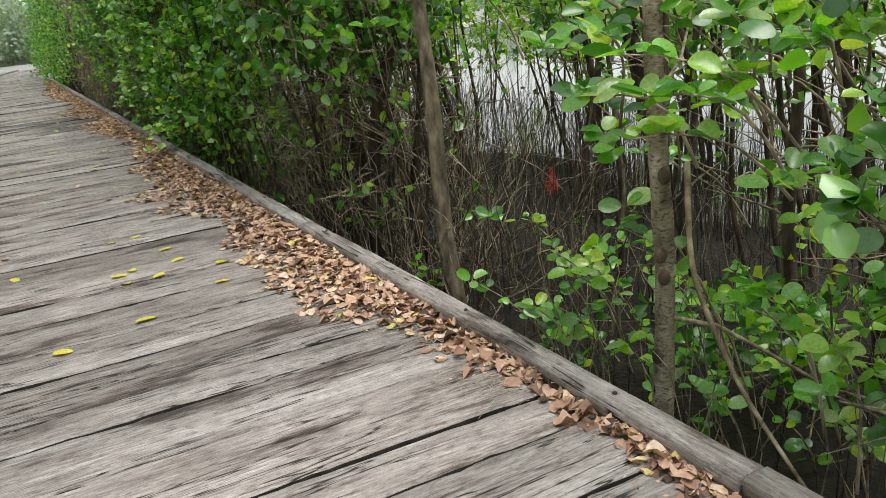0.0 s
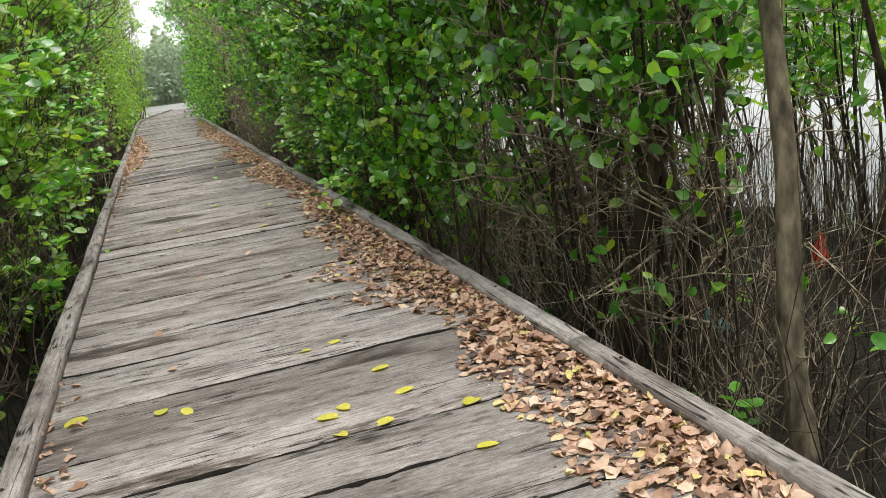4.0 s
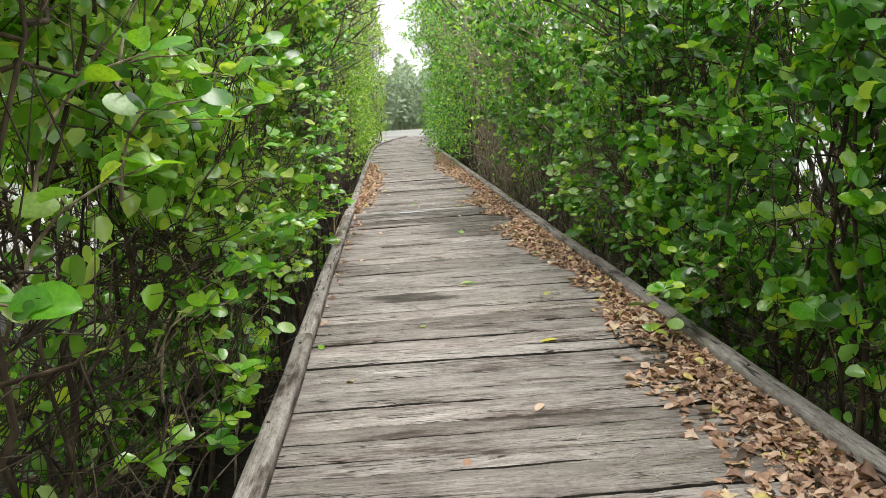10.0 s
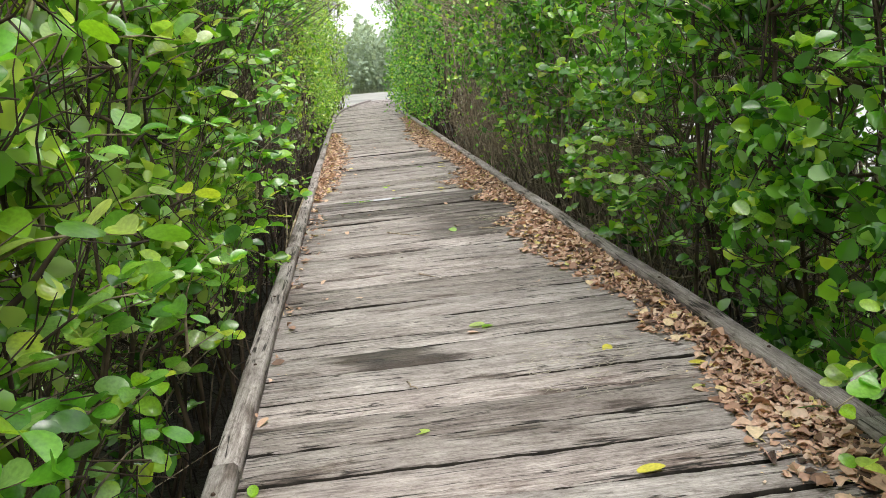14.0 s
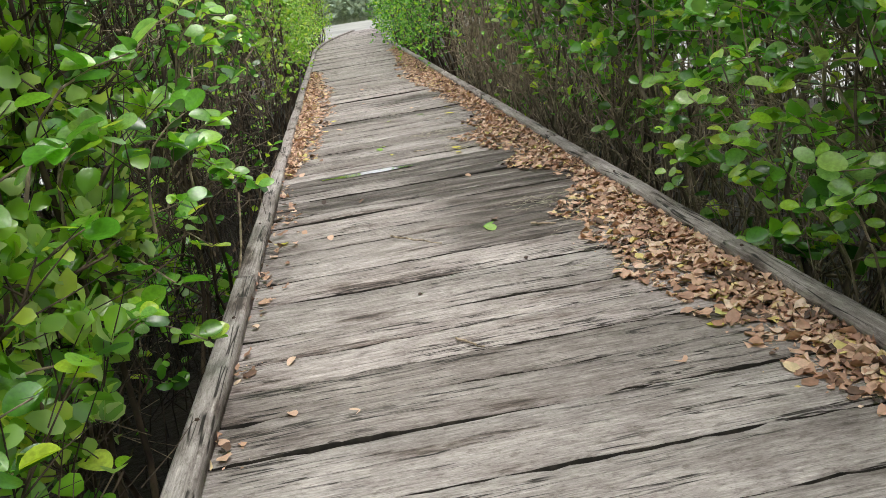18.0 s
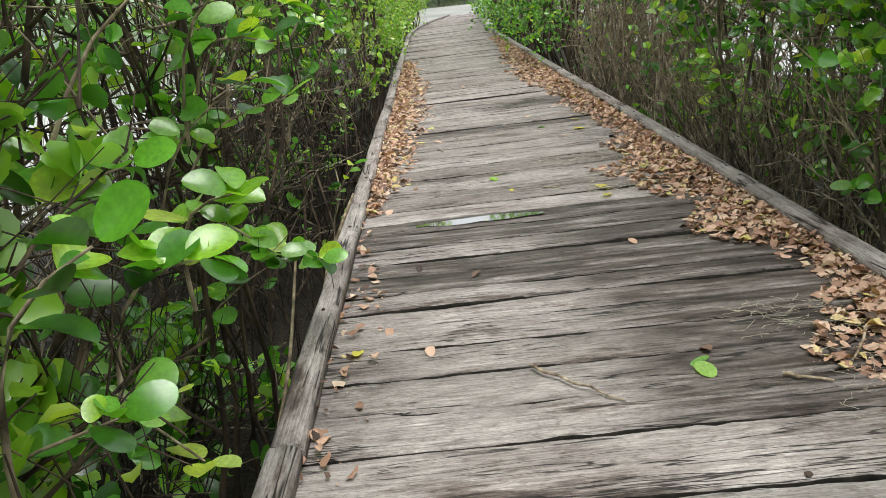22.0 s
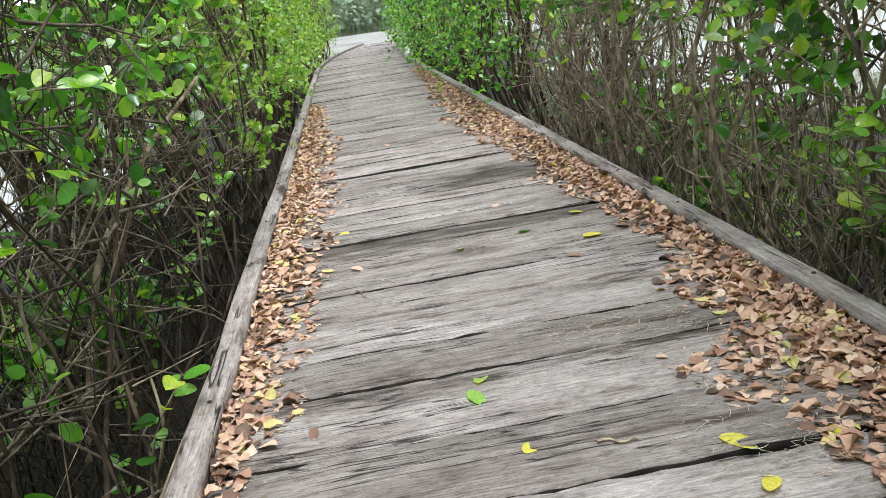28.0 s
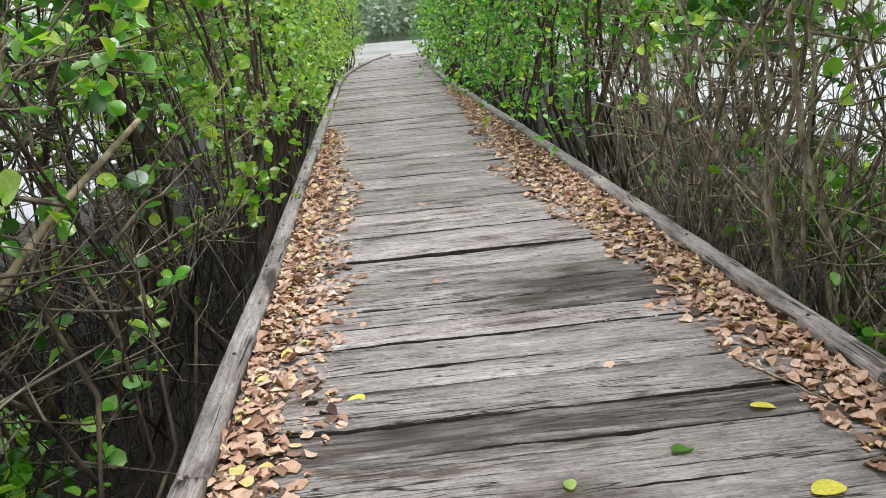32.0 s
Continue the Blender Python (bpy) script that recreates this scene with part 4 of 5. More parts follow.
BENDS = ((0.10, 0.16), (0.28, 0.38), (-0.12, 0.45), (0.35, -0.10), (0.05, 0.60))
SPRIG_LEAVES = [fine_leaf_mesh(LEAF, "leaf", *b) for b in BENDS]
SPRIG_YOUNG = [fine_leaf_mesh(LEAF_BRIGHT, "leaf", *b) for b in BENDS]


def sprig(x, y, z, seed, size=0.078, count=9):
    """A leafy shoot that reaches out of the hedge; its stem comes from the mud or the hedge behind."""
    r = random.Random(seed)
    side = 1 if x > 0 else -1
    spr = tagged(new("mangrove_sprig"), "leafy mangrove shoot with round green leaves beside the kerb", "shoot", "leafy shoots along the boardwalk")
    spr.location = (x, y, z)
    low = z < 0.45
    root = Vector((side * r.uniform(0.15, 0.45), r.uniform(-0.25, 0.25), -r.uniform(0.35, 0.7) if low else -r.uniform(0.0, 0.35)))
    if low and abs(x) < 1.17:
        root = Vector((side * r.uniform(1.3, 1.45) - x, r.uniform(-0.1, 0.2), r.uniform(0.12, 0.25)))
    tip = Vector((-side * r.uniform(0.0, 0.06), r.uniform(-0.1, 0.1), r.uniform(0.06, 0.16)))
    p = np.linspace(0, 1, 6)
    bowed = [root.lerp(tip, t) + Vector((side * 0.05, 0, 0.08)) * math.sin(math.pi * t) for t in p]
    v, f = tubes(np.array([[tuple(q) for q in bowed]]), (0.0065 * (1 - 0.65 * p))[None], 6)
    piece("stem", mesh_from("stem", v, f, TWIG, True), spr)
    kinds = SPRIG_YOUNG if seed % 3 == 0 else SPRIG_LEAVES
    for i in range(count):
        t = 1.0 if i < 3 else r.uniform(0.5, 1.0)
        at = root.lerp(tip, t) + Vector((side * 0.05, 0, 0.08)) * math.sin(math.pi * t)
        a = i * 2.4 + r.uniform(-0.5, 0.5)
        way = Vector((math.cos(a), math.sin(a), r.uniform(-0.2, 0.8)))
        up = Vector((-side * 0.3, -0.35, 1.0)) + Vector((r.gauss(0, 0.5), r.gauss(0, 0.5), 0))
        xv = way.normalized()
        zv = (up - xv * up.dot(xv)).normalized()
        yv = zv.cross(xv)
        k = size * r.uniform(0.55, 1.12)
        if abs(x + at.x + way.x * k) < 0.62 or z + at.z + way.z * k < 0.012 and abs(x + at.x) < 1.2:
            continue
        m = Matrix((xv, yv, zv)).transposed().to_4x4()
        piece("leaf", r.choice(kinds), spr, "", Matrix.Translation(at + xv * 0.012) @ m @ Matrix.Diagonal((k, k, k, 1)))
    return spr


SPRIGS_START = [(1.7, 2.84, 0.92), (1.7, 2.4, 1.07), (1.6, 1.38, 0.0), (1.6, 1.91, 0.83), (1.5, 2.8, -0.1), (1.9, 2.86, 0.0), (1.7, 1.78, 0.92), (2.0, 1.88, 0.32), (1.7, 2.7, 0.76), (1.6, 2.1, 1.2), (1.6, 2.7, 0.12), (1.75, 1.6, 0.6), (1.55, 1.55, 0.25), (1.8, 2.2, 0.1)]
SPRIGS_BANK = [(1.75, 2.55, 1.25), (1.62, 1.7, 1.15), (1.9, 2.2, 1.45), (2.05, 1.6, 1.05), (1.85, 1.35, 0.75), (2.15, 2.3, 0.75), (2.0, 2.7, 0.45), (1.6, 1.2, 0.35), (1.95, 1.25, 0.2), (2.2, 1.7, 0.45), (1.7, 2.35, 0.25), (1.55, 2.5, 0.05), (2.3, 2.1, 1.2), (1.6, 1.9, -0.2), (1.75, 1.5, -0.25), (2.1, 2.6, -0.2), (1.5, 3.2, -0.15), (1.85, 3.3, 0.05)]
SPRIGS_RIGHT = [(1.05, 8.62, 0.12), (1.1, 8.75, 0.2), (1.3, 8.87, 0.22), (1.3, 9.89, 0.88), (1.25, 12.92, 0.0), (1.5, 11.53, 0.0), (1.3, 13.59, 0.28), (1.3, 10.85, 0.12), (1.25, 12.88, 0.21), (1.22, 12.01, 0.0), (1.3, 16.23, 0.38), (1.5, 16.28, 0.24), (1.3, 14.21, 0.06), (1.4, 16.86, 0.79), (1.35, 16.63, 0.42), (1.5, 21.97, 1.02), (1.3, 11.37, 1.51), (1.3, 7.75, 0.26), (1.4, 10.2, 1.3), (1.35, 15.2, 0.7)]
SPRIGS_LEFT = [(-1.12, 4.16, 0.89), (-1.2, 4.61, 0.76), (-1.2, 4.38, 1.0), (-1.3, 5.27, 0.81), (-1.0, 4.2, 1.42), (-1.3, 4.93, 1.03), (-1.0, 5.05, 1.56), (-1.07, 7.74, 1.35), (-1.2, 7.96, 0.6), (-1.4, 9.35, 0.47), (-1.1, 8.91, 1.67), (-1.2, 10.31, 0.38), (-1.2, 10.12, 0.16), (-1.3, 10.72, 1.2), (-1.2, 12.06, 1.3), (-1.4, 11.77, 0.62)]
SPRIGS_LEFT_FAR = [(-1.22, 16.32, 0.1), (-1.5, 13.54, 0.18), (-1.15, 13.55, 0.32), (-1.10, 13.75, 0.2), (-1.2, 13.56, 0.32), (-1.4, 15.11, 1.1), (-1.6, 17.57, 0.46), (-1.4, 19.12, 0.23), (-1.6, 18.25, -0.3), (-1.6, 17.49, 1.24), (-1.5, 20.1, 0.56), (-1.2, 17.41, 0.92), (-1.5, 18.76, -0.06), (-1.6, 19.52, -0.09), (-1.4, 18.37, 1.24), (-1.5, 18.96, 0.67)]

SPRIGS_BY_TRUNK = [(1.50, 2.66, 0.99), (1.55, 2.38, 1.03), (1.60, 2.20, 1.08), (1.60, 1.90, 1.07), (1.50, 1.61, 1.04), (1.50, 1.43, 0.99), (1.50, 1.32, 1.08), (1.70, 2.00, 0.85), (1.60, 2.50, 0.73), (1.50, 1.47, 0.53), (1.40, 1.24, 0.19), (1.50, 1.72, 0.23), (1.30, 2.07, 1.03), (1.30, 2.00, 0.84), (1.25, 1.80, 0.99), (1.25, 1.70, 0.88), (1.25, 1.73, 0.73), (1.50, 2.52, 1.26), (1.60, 3.39, 1.20), (1.40, 2.07, 1.30), (1.70, 4.06, 1.35), (1.60, 4.53, 1.06)]
SPRIGS_OVERHEAD = [(-0.90, 4.84, 1.52), (-0.88, 4.92, 1.56), (-0.90, 4.99, 1.51), (-0.92, 5.10, 1.47), (-0.90, 5.25, 1.63), (-0.95, 4.89, 1.46), (-1.00, 12.71, 1.29), (-1.02, 12.95, 1.20), (-1.05, 13.31, 1.11), (-1.05, 13.87, 1.18), (-1.12, 13.32, 0.44)]
SPRIGS_KERB = [(1.24, 12.86, 0.22), (1.22, 12.40, 0.42), (1.20, 12.12, 0.32), (1.22, 12.15, 0.73), (1.20, 11.84, 0.61), (1.20, 12.00, 0.22), (1.20, 11.77, 0.16), (1.20, 12.12, -0.05), (1.20, 11.66, 0.40), (1.25, 12.64, 0.55), (1.30, 13.50, 0.36), (1.25, 12.48, 0.89), (1.20, 11.85, 0.96), (1.30, 16.55, 0.45), (1.35, 16.96, 0.32), (1.30, 16.42, 0.53), (1.28, 16.45, 0.36), (1.30, 16.66, 0.61)]


def make_sprigs():
    k = 0
    for places in (SPRIGS_START, SPRIGS_BANK, SPRIGS_RIGHT, SPRIGS_LEFT, SPRIGS_LEFT_FAR, SPRIGS_BY_TRUNK, SPRIGS_OVERHEAD, SPRIGS_KERB):
        for x, y, z in places:
            sprig(x, y, z, 500 + k, 0.075 if y < 3.5 and z < 0.5 else 0.10 if 13.4 < y < 14.6 and z < 0.4 and x < 0 else 0.09, 11)
            k += 1


make_sprigs()


def sprig_band(side, y0, y1, x0, x1, z0, z1, count, size, seed):
    r = random.Random(seed)
    for k in range(count):
        sprig(side * r.uniform(x0, x1), y0 + (y1 - y0) * (k + r.random()) / count, r.uniform(z0, z1), seed * 10 + k, size, 10)


for k, (sx, sy, sz) in enumerate(((-0.86, 4.7, 1.52), (-0.82, 4.85, 1.62), (-0.92, 4.75, 1.66), (-0.95, 4.95, 1.5), (-1.02, 5.2, 1.7), (-1.0, 4.6, 1.4))):
    sprig(sx, sy, sz, 4300 + k, 0.095, 12)
sprig_band(-1, 4.6, 8.6, 1.0, 1.22, 1.0, 1.8, 18, 0.095, 401)
sprig_band(-1, 8.6, 12.0, 1.0, 1.22, 0.75, 1.8, 22, 0.095, 402)
sprig_band(-1, 7.3, 9.0, 1.14, 1.32, -0.15, 0.65, 16, 0.085, 414)
sprig_band(-1, 12.1, 13.5, 0.98, 1.2, 0.7, 1.5, 7, 0.105, 412)
sprig_band(-1, 7.8, 12.6, 1.10, 1.26, 0.0, 0.8, 28, 0.09, 403)
sprig_band(-1, 16.0, 21.0, 1.3, 2.2, 0.7, 1.7, 15, 0.085, 404)
sprig_band(1, 11.6, 14.4, 1.2, 1.55, 0.1, 0.9, 16, 0.10, 409)
sprig_band(1, 11.0, 13.2, 1.12, 1.34, 0.15, 1.25, 16, 0.09, 413)
sprig_band(1, 12.3, 16.0, 1.2, 1.6, 0.6, 1.6, 14, 0.10, 405)
sprig_band(1, 16.0, 21.0, 1.4, 1.9, 0.8, 1.7, 12, 0.09, 408)
sprig_band(1, 7.2, 12.0, 1.10, 1.35, 0.25, 1.7, 26, 0.10, 406)
sprig_band(1, 1.2, 4.0, 1.5, 2.4, -0.5, 0.0, 12, 0.08, 407)
sprig_band(1, 1.4, 2.5, 1.6, 2.1, 0.35, 1.2, 10, 0.10, 410)
sprig_band(1, 1.6, 3.6, 1.7, 2.8, -0.6, -0.2, 14, 0.07, 411)
for k, (sx, sy, sz) in enumerate(((0.84, 8.58, 0.02), (0.86, 8.66, 0.10), (0.94, 8.60, 0.18), (0.98, 8.72, 0.10), (1.05, 8.62, 0.26), (1.1, 8.8, 0.34), (1.10, 12.75, 0.16), (1.12, 12.95, 0.30), (1.10, 11.2, 0.30), (1.30, 17.2, 0.72), (1.35, 17.5, 0.6), (1.42, 17.05, 0.9), (1.35, 17.35, 0.85))):
    sprig(sx, sy, sz, 4200 + k, 0.085, 12)


def seedlings(side, y0, y1, x0, x1, count, seed):
    """Small leafy plants on the mud."""
    r = random.Random(seed)
    for k in range(count):
        x, y = side * r.uniform(x0, x1), r.uniform(y0, y1)
        h = r.uniform(0.15, 0.5)
        plant = tagged(new("mangrove_seedling"), "small mangrove seedling with few green leaves in the mud", "seedling", "seedlings in the mud")
        g = ground_height(x, y)
        plant.location = (x, y, g)
        t = np.linspace(0, 1, 4)
        line = np.stack([0.04 * np.sin(t * 2 + k), 0.03 * np.cos(t * 3 + k) - 0.03, t * (h + 0.03) - 0.03], -1)
        v, f = tubes(line[None], (0.005 * (1 - 0.5 * t))[None], 5)
        piece("stem", mesh_from("stem", v, f, TWIG, True), plant)
        for i in range(r.randint(5, 9)):
            a, q = i * 2.4 + r.uniform(-0.4, 0.4), r.uniform(0.55, 1.0)
            s2 = r.uniform(0.045, 0.075)
            piece("leaf", SPRIG_LEAVES[i % 5], plant, "", pose(0.04 * math.sin(q * 2 + k), 0.03 * math.cos(q * 3 + k) - 0.03, q * h, r.uniform(-25, 25), r.uniform(-45, 5), math.degrees(a)) @ Matrix.Diagonal((s2, s2, s2, 1)))


seedlings(1, 1.2, 6.5, 1.5, 3.5, 22, 91)
seedlings(-1, 13.5, 21.0, 1.4, 2.6, 11, 92)
seedlings(1, 12.5, 21.0, 1.4, 2.4, 16, 93)
seedlings(-1, 4.5, 9.0, 1.4, 2.4, 14, 94)


# ---- fallen leaves ----
def litter(side, y0, y1, width, count, seed):
    """A drift of dry leaves along a kerb; width(y) is how far it reaches onto the deck."""
    r = np.random.default_rng(seed)
    y = r.uniform(y0, y1, count)
    w = np.array([width(v) for v in y])
    d = np.minimum(r.exponential(0.42, count), 1.25) * w
    keep = (w > 0.03) & (r.random(count) < np.clip(w / 0.30, 0.1, 1.0))
    y, d, w = y[keep], d[keep], w[keep]
    n = len(y)
    x = side * (1.045 - d)
    z = 0.006 + r.random(n) * 0.035 * np.clip(1 - d / (w + 0.01), 0.05, 1)
    a = r.uniform(0, 2 * np.pi, n)
    way = np.stack([np.cos(a), np.sin(a), r.normal(0, 0.18, n)], -1)
    up = np.stack([r.normal(0, 0.24, n), r.normal(0, 0.24, n), np.ones(n)], -1)
    v, f = leaves(np.stack([x, y, z], -1), way, up, 0.022 + 0.050 * r.random(n) ** 1.2, r.normal(0.8, 1.9, n), r.uniform(0.6, 1.15, n))
    v += r.normal(0, 0.0036, v.shape)
    m = n
    pick = r.integers(0, n, m)
    spot = np.stack([x[pick] + r.normal(0, 0.05, m), y[pick] + r.normal(0, 0.05, m), np.full(m, 0.006)], -1)
    cv, cf = leaves(spot, r.normal(0, 1, (m, 3)) * (1, 1, 0.1), r.normal(0, 0.2, (m, 3)) + (0, 0, 1), r.uniform(0.006, 0.022, m), 0.5, r.uniform(0.4, 1.0, m), plain=True)
    f = np.concatenate([f, cf + len(v)])
    v = np.concatenate([v, cv])
    v[:, 2] = np.maximum(v[:, 2], 0.004)
    bad = np.abs(v[:, 0]) > 1.05
    v[bad, 0] = np.sign(v[bad, 0]) * 1.05
    tagged(piece("leaf_litter", mesh_from("leaf_litter", v, f, LITTER, True)), "drift of dry orange-brown leaves along the kerb", "leaves", kind="stuff")


def right_width(y):
    base = np.interp(y, [0, 2.4, 3.6, 4.8, 5.4, 6.1, 6.6, 7.4, 8.4, 9.0, 9.8, 10.8, 11.4, 12.0, 13.2, 13.8, 14.4, 15.3, 16.0, 16.7, 17.3, 18.5, 20.0, 21.6, 24, 28], [0.07, 0.11, 0.40, 0.45, 0.22, 0.62, 0.6, 0.45, 0.36, 0.30, 0.22, 0.2, 0.28, 0.45, 0.42, 0.12, 0.32, 0.38, 0.55, 0.33, 0.18, 0.32, 0.32, 0.5, 0.4, 0.2])
    return float(base) * (0.75 + 0.5 * noise.noise((0.0, y * 2.3, 5.0)))


def left_width(y):
    cut = 0.6 if y < 15 else 1.0
    base = np.interp(y, [4.0, 5.2, 5.8, 8.5, 9.6, 10.6, 11.0, 11.5, 12.2, 13.5, 14.2, 15.4, 16.0, 16.4, 17.1, 18.4, 19.5, 20.7, 22.0, 25.0], [0.36, 0.34, 0.03, 0.03, 0.06, 0.08, 0.22, 0.05, 0.14, 0.30, 0.32, 0.06, 0.12, 0.22, 0.28, 0.3, 0.36, 0.38, 0.36, 0.2])
    return cut * float(base) * (0.8 + 0.5 * noise.noise((3.0, y * 2.0, 5.0)))


litter(1, 0.5, 9.0, right_width, 7800, 61)
litter(1, 9.0, 17.0, right_width, 9500, 62)
litter(1, 17.0, 30.0, right_width, 9800, 63)
litter(-1, 4.0, 15.5, left_width, 650, 64)
litter(-1, 15.5, 26.0, left_width, 5600, 65)

FALLEN = {"yellow": (fine_leaf_mesh(YELLOW, "fallen_leaf"), "fresh yellow fallen leaf lying on the planks"),
          "dry": (fine_leaf_mesh(LITTER, "fallen_leaf"), "dry tan fallen leaf lying on the planks"),
          "green": (fine_leaf_mesh(LEAF_BRIGHT, "fallen_leaf"), "green fallen leaf lying on the planks")}


def fallen(kind, places, size, seed):
    r = random.Random(seed)
    mesh, label = FALLEN[kind]
    for x, y in places:
        ob = piece("fallen_leaf", mesh)
        k = size * r.uniform(0.75, 1.15)
        ob.matrix_basis = pose(x, y, 0.009, r.uniform(-8, 8), r.uniform(2, 9), r.uniform(0, 360)) @ Matrix.Diagonal((k, k * r.uniform(0.65, 0.9), k * (r.uniform(0.8, 2.2) if kind == "dry" else 0.7), 1))
        tagged(ob, label, "leaf", "fallen leaves on the boardwalk")


fallen("yellow", [(-0.38, 3.65), (-0.02, 3.78), (-0.51, 5.08), (0.41, 4.07), (0.23, 4.45), (0.89, 3.91), (-0.03, 4.62), (0.1, 4.64), (0.04, 4.42), (0.38, 4.68), (0.88, 6.75), (-0.89, 5.23), (-0.6, 5.07), (0.5, 4.4), (0.36, 4.97), (0.25, 5.44), (0.1, 5.41), (1.0, 8.1), (0.55, 10.04), (0.37, 8.88), (0.73, 11.44), (0.94, 11.28), (0.8, 9.7), (-0.95, 13.55), (0.36, 15.6), (0.62, 15.56), (-0.15, 15.71), (0.36, 15.34), (-0.6, 18.43), (0.57, 17.52), (0.9, 16.8), (0.63, 18.0)], 0.095, 71)
fallen("dry", [(-0.78, 8.43), (0.61, 8.44), (0.62, 8.5), (-0.06, 10.46), (-1.0, 9.71), (0.4, 6.2), (-0.52, 5.6), (-0.82, 11.9), (-0.58, 11.36), (-0.8, 11.41), (0.5, 11.24), (-0.44, 14.32), (-0.72, 14.49), (-0.84, 13.78), (-0.68, 13.56), (0.27, 13.27), (0.3, 14.52), (0.42, 16.1), (0.47, 17.25), (0.32, 18.44), (-0.24, 19.63), (-0.59, 19.15), (-0.72, 18.39), (-0.2, 21.4), (0.5, 22.2), (-0.75, 19.52), (-0.3, 7.4), (0.1, 7.9), (-0.6, 6.3), (0.2, 6.9), (-0.9, 15.6), (-0.75, 16.1), (-0.6, 17.7)], 0.07, 72)
fallen("green", [(-0.36, 9.38), (0.03, 10.51), (0.05, 10.56), (0.25, 13.23), (0.2, 13.2), (-0.24, 16.14), (-0.03, 17.68), (0.3, 17.8), (-1.0, 9.15), (-0.2, 16.18)], 0.085, 73)

def far_woods():
    """A wooded bank on the far side of the water, all round."""
    r = np.random.default_rng(77)
    n = 48000
    a = np.where(r.random(n) < 0.5, r.normal(np.pi / 2, 0.16, n), r.uniform(0, 2 * np.pi, n))
    d = r.uniform(97, 118, n)

    def crest(q):
        return 8.2 + 1.1 * np.sin(q * 23) + 0.9 * np.sin(q * 61 + 1) + 0.9 * np.sin(q * 151) + 0.6 * np.sin(q * 397)
    z = MUD + r.random(n) ** 0.7 * crest(a)
    at = np.stack([np.cos(a) * d, 15 + np.sin(a) * d, z], -1)
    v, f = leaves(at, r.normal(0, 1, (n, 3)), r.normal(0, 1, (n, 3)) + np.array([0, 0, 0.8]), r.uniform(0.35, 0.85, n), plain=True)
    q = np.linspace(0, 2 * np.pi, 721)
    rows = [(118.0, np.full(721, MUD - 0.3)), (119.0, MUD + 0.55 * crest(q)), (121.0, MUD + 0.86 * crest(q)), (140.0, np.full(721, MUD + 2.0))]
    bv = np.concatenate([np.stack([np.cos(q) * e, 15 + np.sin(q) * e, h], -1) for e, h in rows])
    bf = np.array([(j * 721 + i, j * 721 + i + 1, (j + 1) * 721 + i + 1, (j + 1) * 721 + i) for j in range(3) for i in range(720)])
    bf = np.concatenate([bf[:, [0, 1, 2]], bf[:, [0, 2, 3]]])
    tagged(piece("far_woods", mesh_from("far_woods", np.concatenate([v, bv]), np.concatenate([f, bf + len(v)]), HAZY_LEAF)), "wooded green bank beyond the water", "trees", kind="stuff")


far_woods()


# ---- small things on and beside the deck ----
def fallen_twig(x0, y0, x1, y1, thick, seed):
    r = np.random.default_rng(seed)
    t = np.linspace(0, 1, 7)
    line = np.stack([x0 + (x1 - x0) * t, y0 + (y1 - y0) * t, np.full(7, thick + 0.006)], -1)
    line[1:-1, :2] += r.normal(0, 0.008, (5, 2))
    v, f = tubes(line[None], (thick * (1 - 0.5 * t))[None], 6)
    tagged(piece("fallen_twig", mesh_from("fallen_twig", v, f, TWIG, True)), "thin dry twig lying on the planks", "twig", "fallen twigs")


for k, (a, b, c, d, w) in enumerate(((-0.33, 13.31, -0.08, 13.0, 0.006), (-0.19, 11.77, -0.10, 11.65, 0.006), (0.97, 13.5, 0.65, 13.08, 0.007), (0.42, 13.05, 0.54, 12.97, 0.008), (-0.58, 17.34, -0.53, 17.19, 0.004), (0.74, 18.34, 0.87, 17.97, 0.005), (-0.41, 9.9, -0.37, 9.8, 0.004), (0.35, 3.23, 0.43, 3.36, 0.003), (0.05, 15.69, 0.16, 15.66, 0.005), (0.6, 3.9, 0.86, 3.7, 0.005))):
    fallen_twig(a, b, c, d, w, 40 + k)


def dry_fibre(x0, x1, y0, y1, count, seed):
    """Pale dried root fibres, strewn along the grain."""
    r = np.random.default_rng(seed)
    at = np.stack([r.uniform(x0, x1, count), r.uniform(y0, y1, count), r.uniform(0.006, 0.02, count)], -1)
    a = r.normal(0, 0.7, count) + r.integers(0, 2, count) * np.pi
    ln = r.uniform(0.02, 0.08, count)
    t = np.linspace(0, 1, 4)
    line = at[:, None] + np.stack([np.cos(a), np.sin(a), np.zeros(count)], -1)[:, None] * (ln[:, None] * t)[..., None]
    line[:, 1:, :2] += r.normal(0, 0.007, (count, 3, 2))
    v, f = tubes(line, np.full((count, 4), 0.0011), 3)
    tagged(piece("dry_fibre", mesh_from("dry_fibre", v, f, FIBRE)), "pale dried root fibres strewn on the planks", "fibre", kind="stuff")


FIBRE = bark_material("dry_fibre", (0.30, 0.27, 0.22), (0.45, 0.42, 0.35), (0.62, 0.58, 0.50), 30.0)
dry_fibre(0.1, 0.65, 16.28, 16.55, 120, 1)
dry_fibre(0.3, 0.85, 15.3, 15.95, 160, 2)
dry_fibre(0.1, 0.7, 9.5, 10.2, 150, 3)
dry_fibre(0.4, 0.8, 13.3, 13.6, 90, 4)
dry_fibre(0.1, 0.6, 7.1, 7.6, 110, 5)
dry_fibre(0.75, 1.04, 2.0, 3.0, 130, 6)
dry_fibre(0.5, 0.95, 12.1, 13.2, 120, 7)


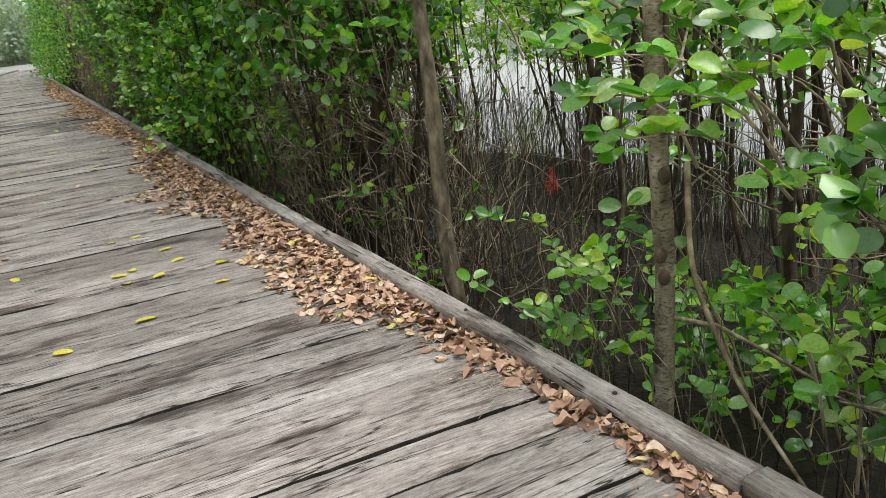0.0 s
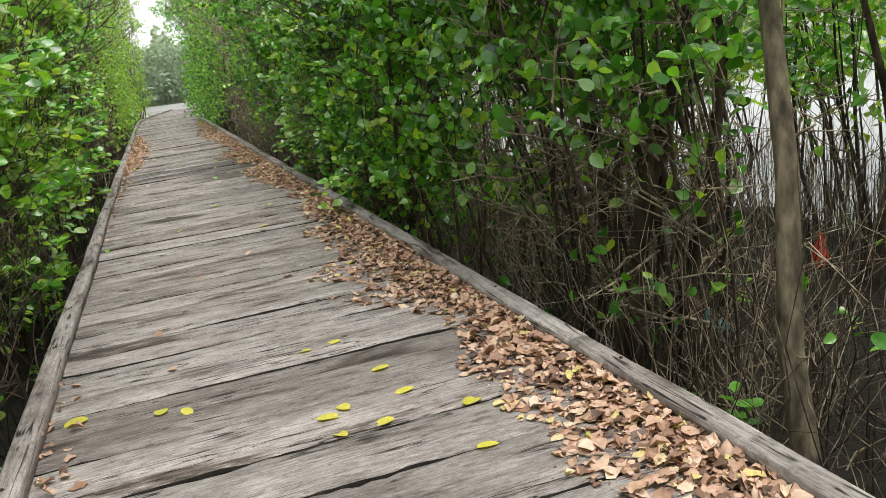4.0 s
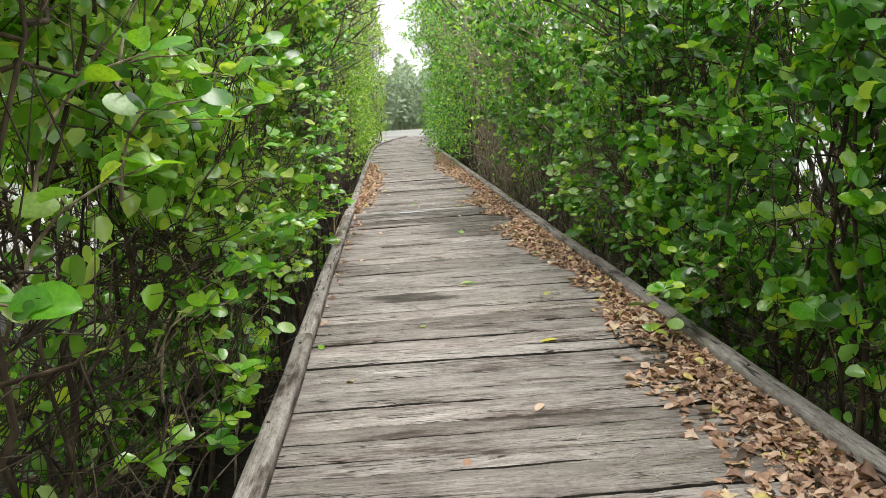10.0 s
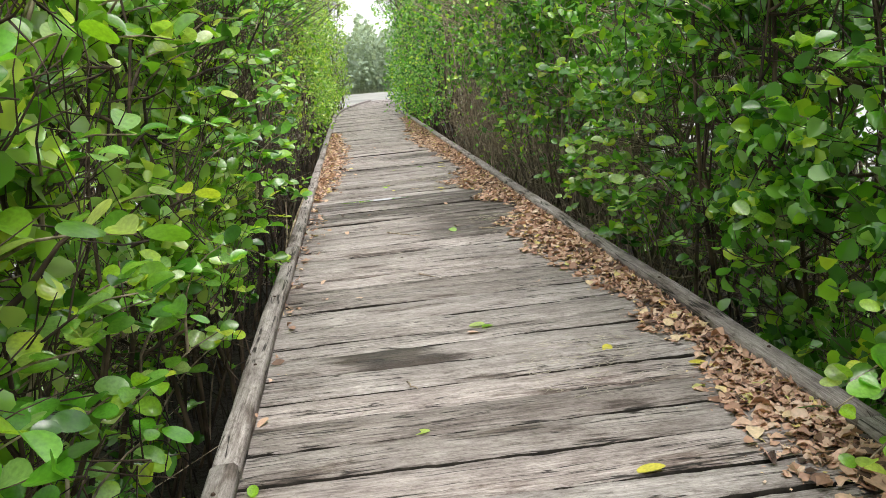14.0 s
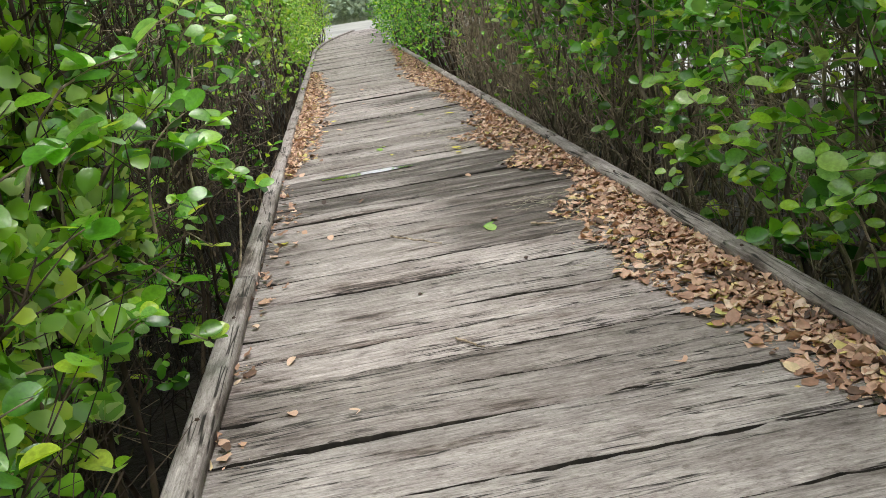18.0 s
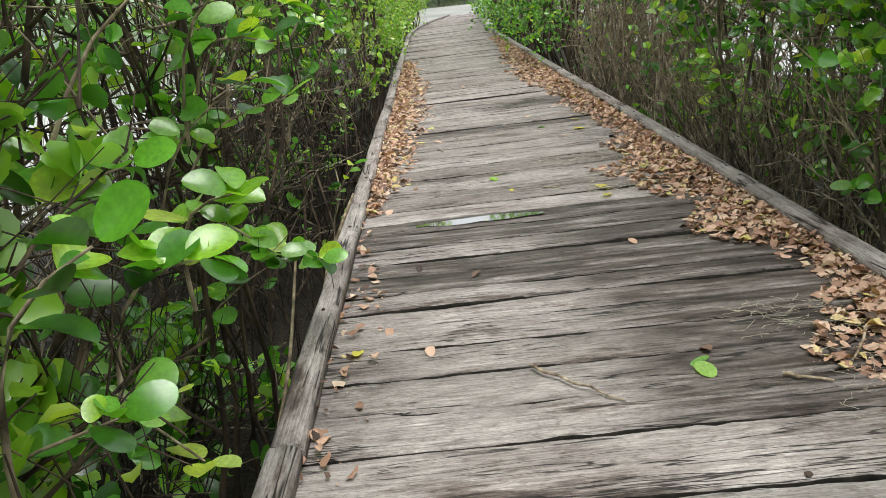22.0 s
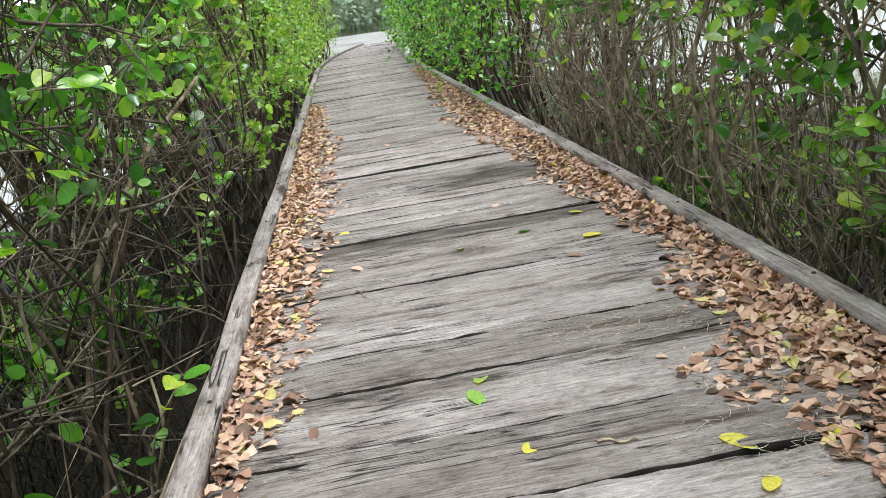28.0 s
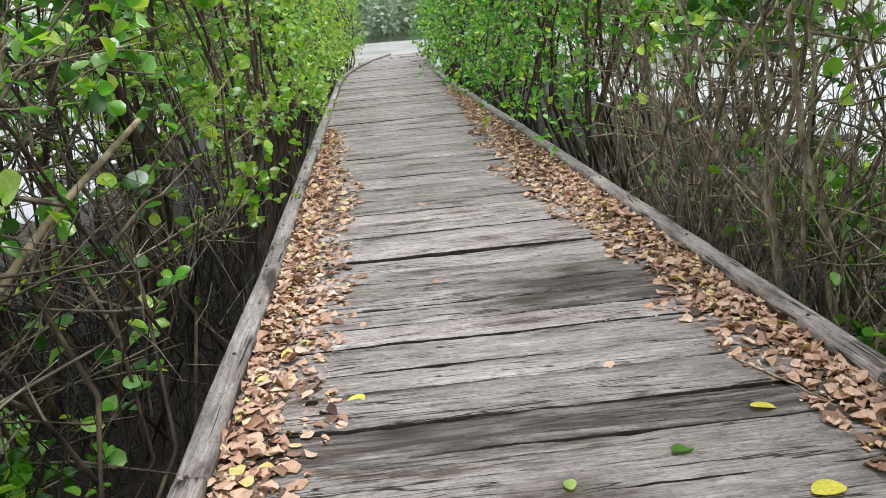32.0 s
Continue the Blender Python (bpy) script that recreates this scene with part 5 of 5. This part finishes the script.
def bent_branch(points, thick, label):
    """A bare bough through a few given places, rounded between them."""
    p = np.array(points, float)
    t = np.linspace(0, len(p) - 1, 18)
    line = np.stack([np.interp(t, range(len(p)), p[:, i]) for i in range(3)], -1)
    for _ in range(3):
        line[1:-1] = (line[:-2] + 2 * line[1:-1] + line[2:]) / 4
    v, f = tubes(line[None], (thick * np.linspace(1, 0.45, 18))[None], 8)
    tagged(piece("bare_branch", mesh_from("bare_branch", v, f, PALE_BARK, True)), label, "branch", "bare boughs beside the kerb")


bent_branch([(-1.45, 15.45, MUD - 0.05), (-1.36, 15.62, -0.35), (-1.24, 15.95, -0.10), (-1.19, 16.25, -0.02)], 0.021, "smooth pale bough bent up against the kerb")
bent_branch([(-1.38, 15.5, MUD - 0.05), (-1.30, 15.7, -0.38), (-1.21, 16.0, -0.14), (-1.18, 16.2, -0.05)], 0.014, "smooth pale bough bent up against the kerb")
bent_branch([(-1.55, 16.6, MUD - 0.05), (-1.4, 16.5, -0.3), (-1.3, 16.45, -0.05), (-1.32, 16.5, 0.12)], 0.010, "thin bare dead branch beside the kerb")
bent_branch([(-1.5, 12.5, MUD - 0.05), (-1.24, 12.9, -0.25), (-1.19, 13.5, 0.02), (-1.22, 14.1, 0.25)], 0.012, "bare stem climbing along the kerb")
bent_branch([(1.95, 2.35, 0.55), (1.66, 2.05, 0.25), (1.52, 1.7, -0.02), (1.40, 1.3, -0.2)], 0.013, "pale bare twig hanging beside the kerb")
bent_branch([(1.7, 16.0, 1.5), (1.62, 17.0, 1.0), (1.9, 18.4, 0.6), (2.1, 19.2, 0.2)], 0.012, "long leaning bough behind the kerb")
bent_branch([(2.6, 19.5, -0.8), (2.0, 18.6, 0.3), (1.7, 17.8, 0.9), (1.6, 16.6, 1.5)], 0.015, "long leaning bough behind the kerb")
bent_branch([(-2.1, 17.6, -0.8), (-1.9, 17.9, 0.2), (-1.6, 18.4, 0.7), (-1.35, 19.0, 1.0)], 0.024, "long leaning bough behind the kerb")
bent_branch([(-1.6, 15.8, 1.4), (-1.7, 16.6, 0.9), (-1.9, 17.4, 0.3), (-2.2, 18.0, -0.8)], 0.022, "long leaning bough behind the kerb")


def nails():
    """Rusty bolt heads along the tops of the kerb beams."""
    m, n, l, p = material("rusty_iron")
    p.inputs["Base Color"].default_value = (0.06, 0.035, 0.025, 1)
    p.inputs["Roughness"].default_value = 0.8
    bm = bmesh.new()
    bmesh.ops.create_cone(bm, cap_ends=True, segments=8, radius1=0.009, radius2=0.006, depth=0.006)
    me = bpy.data.meshes.new("bolt_head")
    bm.to_mesh(me)
    bm.free()
    me.materials.append(m)
    r = random.Random(8)
    for side in (-1, 1):
        y = 0.9
        while y < 24:
            piece("bolt_head", me, boardwalk, "", pose(side * 1.10 + r.uniform(-0.015, 0.015), y, 0.0745))
            y += r.choice((0.9, 1.2, 1.6))
    # Flat dark discs, from the bolt mesh, stand in for small plank holes.
    for x, y in ((-0.271, 12.338), (0.273, 12.553), (-0.838, 16.193)):
        piece("hole_disc", me, boardwalk, "dark disc standing in for a small hole in a plank", pose(x, y, 0.006) @ Matrix.Diagonal((1.3, 1.3, 0.6, 1)))


nails()
make_planks()


def puddle(x0, x1, y, width, seed):
    r = np.random.default_rng(seed)
    n = 60
    xs = np.linspace(x0, x1, n)
    half = width / 2 * np.sin(np.linspace(0.05, np.pi - 0.05, n)) ** 0.5
    knots = np.linspace(x0, x1, 9)
    lo, hi = -half * np.interp(xs, knots, r.uniform(0.45, 1.0, 9)), half * np.interp(xs, knots, r.uniform(0.5, 1.0, 9))
    v = [(x, y - 0.03 * x + q, 0.0125) for x, a, b in zip(xs, lo, hi) for q in (a, b)]
    f = [(2 * i, 2 * i + 2, 2 * i + 3, 2 * i + 1) for i in range(n - 1)]
    tagged(piece("puddle", mesh_from("puddle", v, f, PUDDLE_M)), "shallow rain puddle on a soaked plank", "puddle")


puddle(-0.74, -0.02, 15.135, 0.15, 3)
